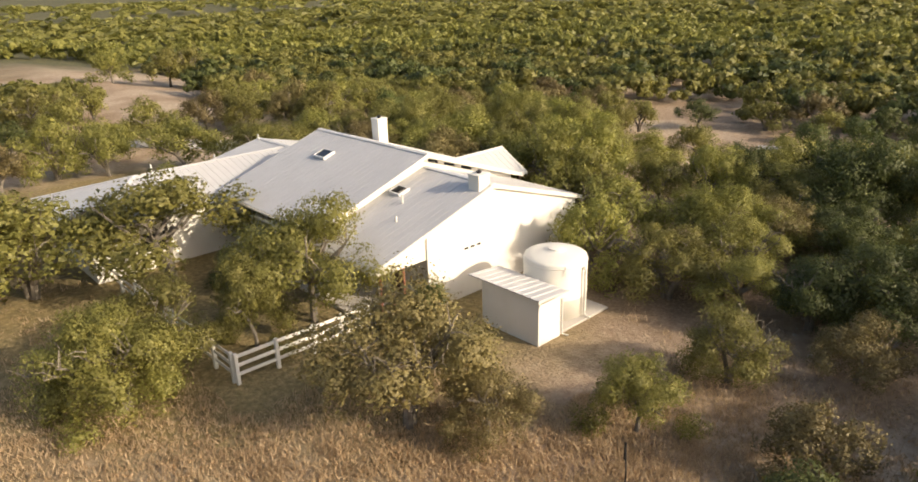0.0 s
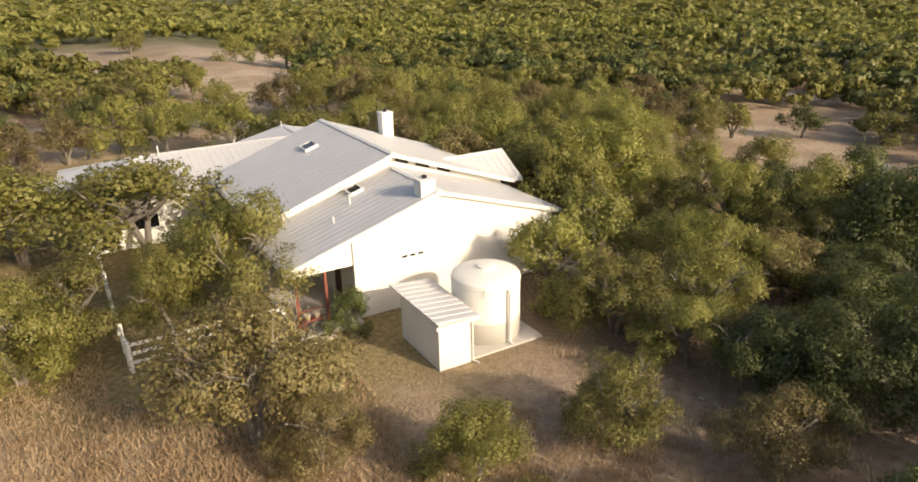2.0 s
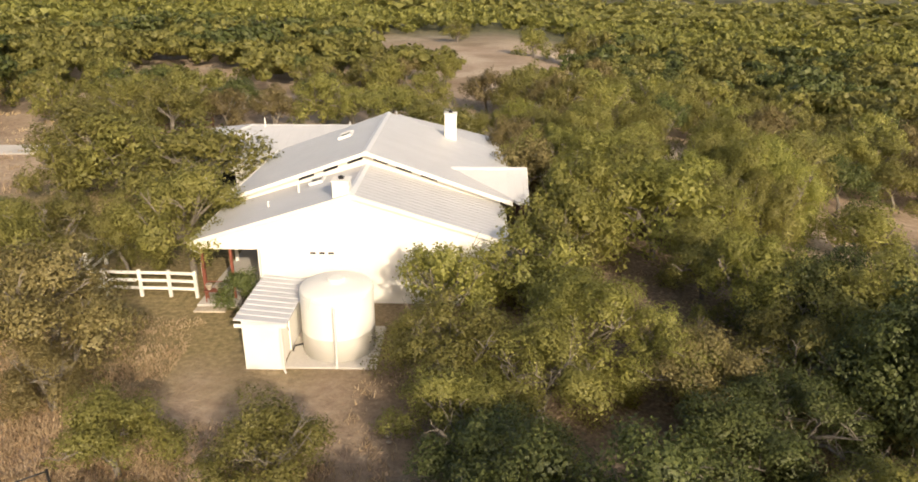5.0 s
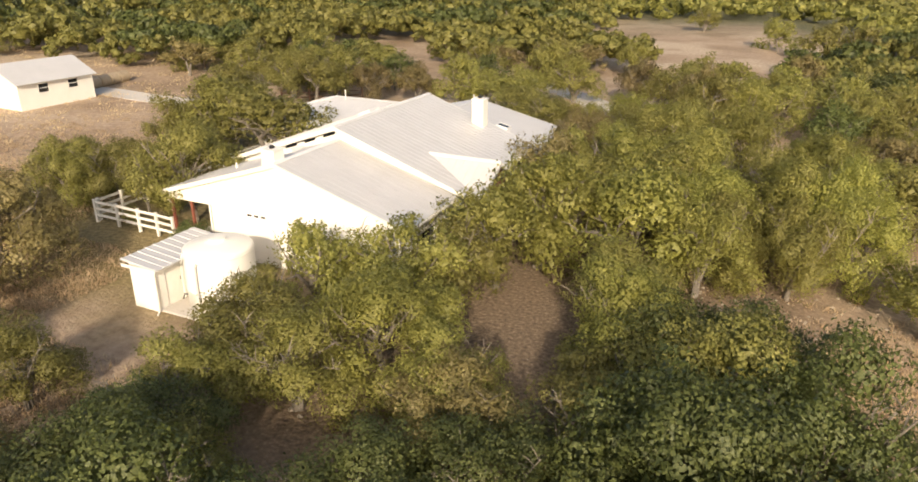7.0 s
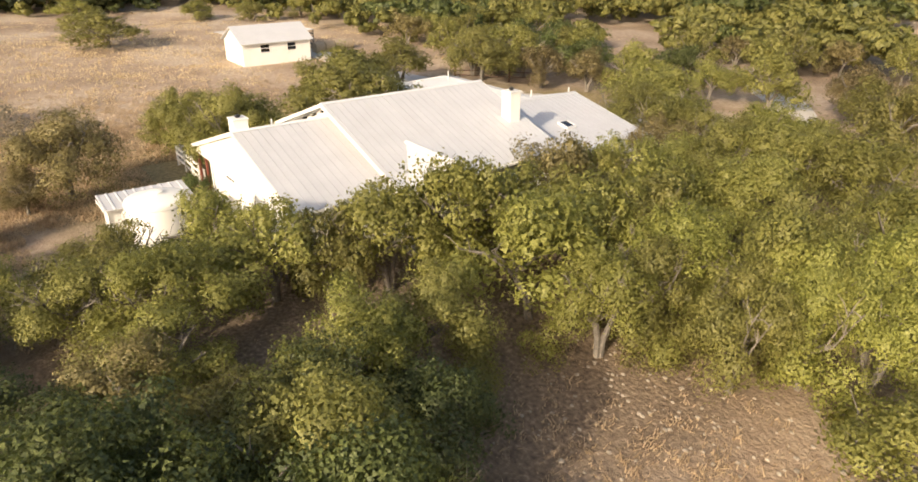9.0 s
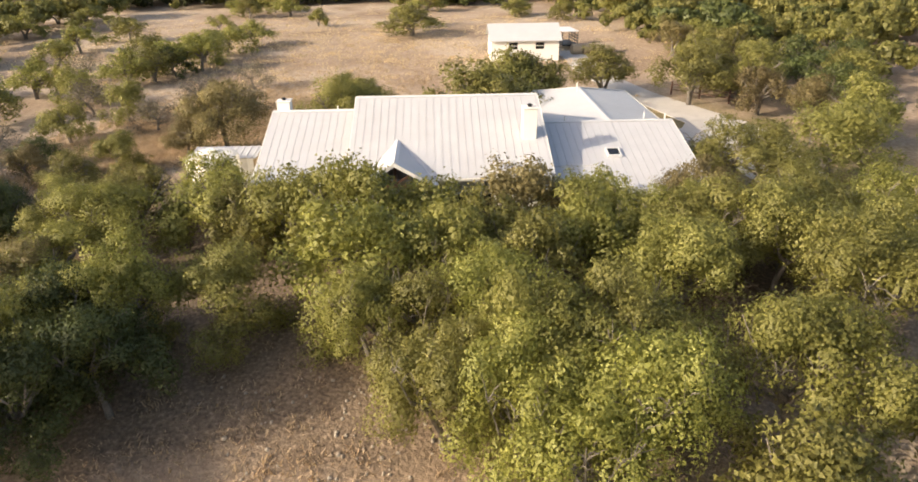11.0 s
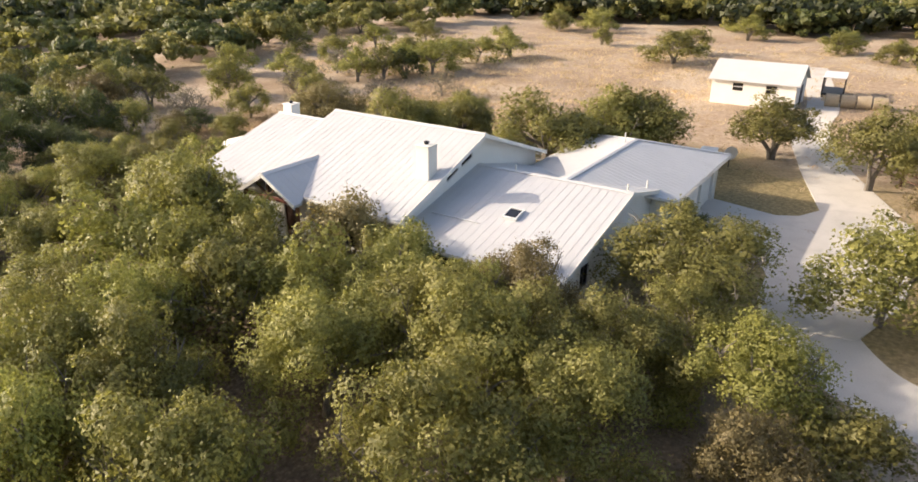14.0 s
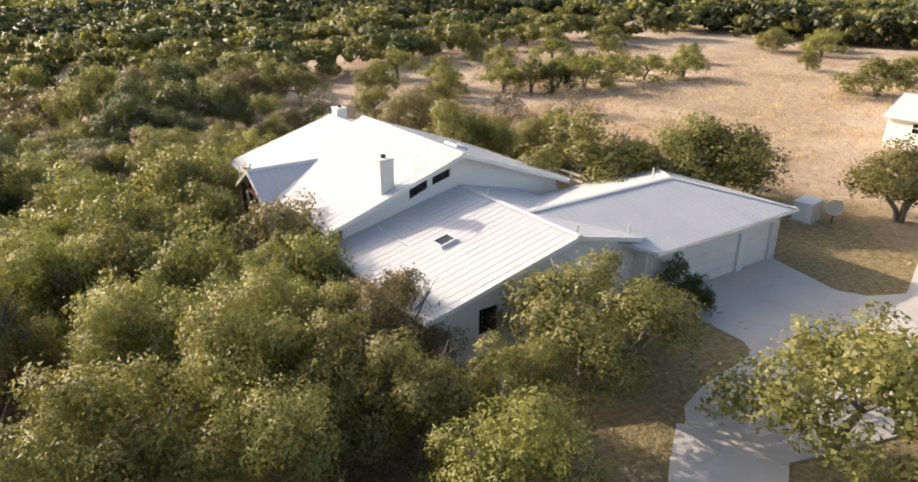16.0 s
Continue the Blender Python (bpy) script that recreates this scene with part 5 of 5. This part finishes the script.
# tall dry grass in tufts
def grass(name, spots, label, height=0.21, seed=3, wide=1.0):
    rng = np.random.default_rng(seed)
    ps, ts, bs = [], [], []
    for x, y, rx, ry, n in spots:
        tufts = rng.normal(size=(n // 14, 2)) * (rx / 2, ry / 2) + (x, y)
        own = rng.integers(0, len(tufts), n)
        q = tufts[own] + rng.normal(size=(n, 2)) * 0.22 * wide
        keep = [not (-14.3 < a < 8.5 and -1.5 < c < 24) and not (-4 < a < 2 and -6.2 < c < 0) and not (-6 < a < 1 and -9 < c < 0) for a, c in q]
        q, own = q[np.array(keep)], own[np.array(keep)]
        if wide > 2:
            own, q = own[q[:, 0] < -32], q[q[:, 0] < -32]
        z = np.array([ground_z(a, c) for a, c in q])
        h = height * rng.uniform(0.5, 1.2, len(q)) * (0.55 + 0.9 * rng.random(len(tufts)))[own]
        p = np.column_stack([q, z + h * 0.45])
        d = rng.normal(size=(len(q), 3)) * (0.5, 0.5, 0) + (0.1, 0.1, 1)
        t = d * (h * 0.55)[:, None]
        s = rng.normal(size=(len(q), 3)) * (1, 1, 0.1)
        s /= np.linalg.norm(s, axis=1)[:, None]
        ps.append(p)
        ts.append(t)
        bs.append(s * (0.012 + 0.018 * rng.random(len(q)))[:, None] * wide)
    tagged(new(name, leaf_mesh(name, np.concatenate(ps), np.concatenate(ts), np.concatenate(bs), M_GRASS)), label, "grass", kind="stuff")


grass("dry_grass", [(-17, -8, 14, 10, 62000), (-9, -13, 10, 6, 30000), (-22, 0, 10, 12, 16000), (-4, -17, 8, 5, 6000), (26, 2, 7, 8, 11000), (-30, 8, 16, 20, 12000)], "tall straw-coloured dry grass on open ground")

grass("field_grass", [(-45, -4, 40, 50, 16000), (-62, 10, 40, 50, 12000), (-40, -26, 50, 40, 9000)], "coarse straw-coloured grass clumps in the far field", 0.24, 9, 2.1)


def rubble(name, spots, label):
    """Loose pale stones, each a chipped lump."""
    rng = np.random.default_rng(12)
    out = []
    for x, y, r, n, big in spots:
        for k in range(n):
            a, c = rng.normal(size=2) * r / 2 + (x, y)
            q = big * rng.uniform(0.35, 1.0)
            v = BALL[0] * rng.uniform(0.7, 1.1, (len(BALL[0]), 1)) * (q, q * rng.uniform(0.6, 1), q * 0.55)
            out.append((v + (a, c, ground_z(a, c) + q * 0.15))[BALL[1]])
    tri = np.concatenate(out).reshape(-1, 3)
    faces = np.arange(len(tri)).reshape(-1, 3).tolist()
    tagged(new(name, mesh_of(name, tri.tolist(), faces, M_STONE)), label, "rubble", kind="stuff")


rubble("rubble", [(21.5, 6.5, 5, 80, 0.12), (20, 4.6, 4, 50, 0.11), (24, 9, 5, 50, 0.13), (18, 9, 4, 30, 0.12), (-5.8, 25.4, 1.2, 40, 0.16), (41, 8, 9, 60, 0.3), (6, -12, 6, 30, 0.2)], "pale limestone rubble lying on bare soil")
strip("gravel_track", [(33, 1.5), (38, 5.4), (44, 6.6), (52, 9.5)], [2.0, 2.6, 2.4, 2.2], "pale grey gravel track in a clearing")


def rail_fence(pts, label, mat):
    """Two weathered rails on posts."""
    o = Vector((*pts[0], ground_z(*pts[0])))
    f = thing("rail_fence", label, "fence", at=tuple(o))
    for i, (x, y) in enumerate(pts):
        p = Vector((x, y, ground_z(x, y))) - o
        part("post", tube(bmesh.new(), [p - Vector((0, 0, 0.15)), p + Vector((0, 0, 1.25))], 0.09, 7), mat, f)
        if i:
            a = Vector((*pts[i - 1], ground_z(*pts[i - 1]))) - o
            for h in (0.5, 0.95):
                part("rail", tube(bmesh.new(), [a + Vector((0, 0, h)), p + Vector((0, 0, h))], 0.05, 6), mat, f)


rail_fence([(-24.6, 31.0), (-22.8, 33.0), (-21.0, 35.0), (-19.2, 37.0)], "weathered brown rail fence beside the driveway", M_WOOD)


def utility_pole(x, y, h):
    z = ground_z(x, y)
    p = thing("utility_pole", "slim pale utility pole at the far edge of the field", "pole", at=(x, y, z))
    part("shaft", tube(bmesh.new(), [(0, 0, -0.3), (0, 0, h)], [0.16, 0.11], 8), M_STONE, p)
    part("cross_arm", boxed((-0.06, -1.0, h - 0.7), (0.06, 1.0, h - 0.58), 0.01), M_WOOD, p)
    for y0 in (-0.9, 0, 0.9):
        part("insulator", tube(bmesh.new(), [(0, y0, h - 0.58), (0, y0, h - 0.44)], [0.05, 0.03], 8), M_WHITE, p)


utility_pole(-118, 26.2, 8.0)


def pipe_rail(x, y):
    p = thing("pipe_rail", "short dark pipe rail standing in the grass", "rail", at=(x, y, ground_z(x, y)), turn=35)
    part("post", tube(bmesh.new(), [(0, 0, -0.15), (0, 0, 0.72)], 0.04, 8), M_DARK, p)
    part("rail", tube(bmesh.new(), [(-1.2, 0, 0.62), (0, 0, 0.66)], 0.025, 6), M_DARK, p)
    part("post", tube(bmesh.new(), [(-1.2, 0, -0.15), (-1.2, 0, 0.64)], 0.025, 6), M_DARK, p)


pipe_rail(-6.9, -12.3)


def planter():
    p = thing("planter_stand", "low rust-brown plant stand at the porch step", "planter", at=(-6.3, -0.1, 0.15))
    for x in (-0.35, 0.35):
        for y in (-0.15, 0.15):
            part("leg", tube(bmesh.new(), [(x, y, 0), (x, y, 0.5)], 0.025, 6), M_RED, p)
    part("shelf", boxed((-0.42, -0.2, 0.5), (0.42, 0.2, 0.55), 0.01), M_RED, p)
    for x in (-0.22, 0.2):
        q = part("pot", tube(bmesh.new(), [(x, 0, 0.55), (x, 0, 0.78)], [0.09, 0.14], 12), M_STONE, p)
        part("rim", tube(bmesh.new(), [(x, 0, 0.77), (x, 0, 0.81)], 0.155, 12), M_STONE, q)


planter()

# ---------- roof panels ----------
for poly, height, axis in SLOPES:
    for bm in slope(poly, height, axis):
        part("roof_panel", bm, M_ROOF, ROOF)
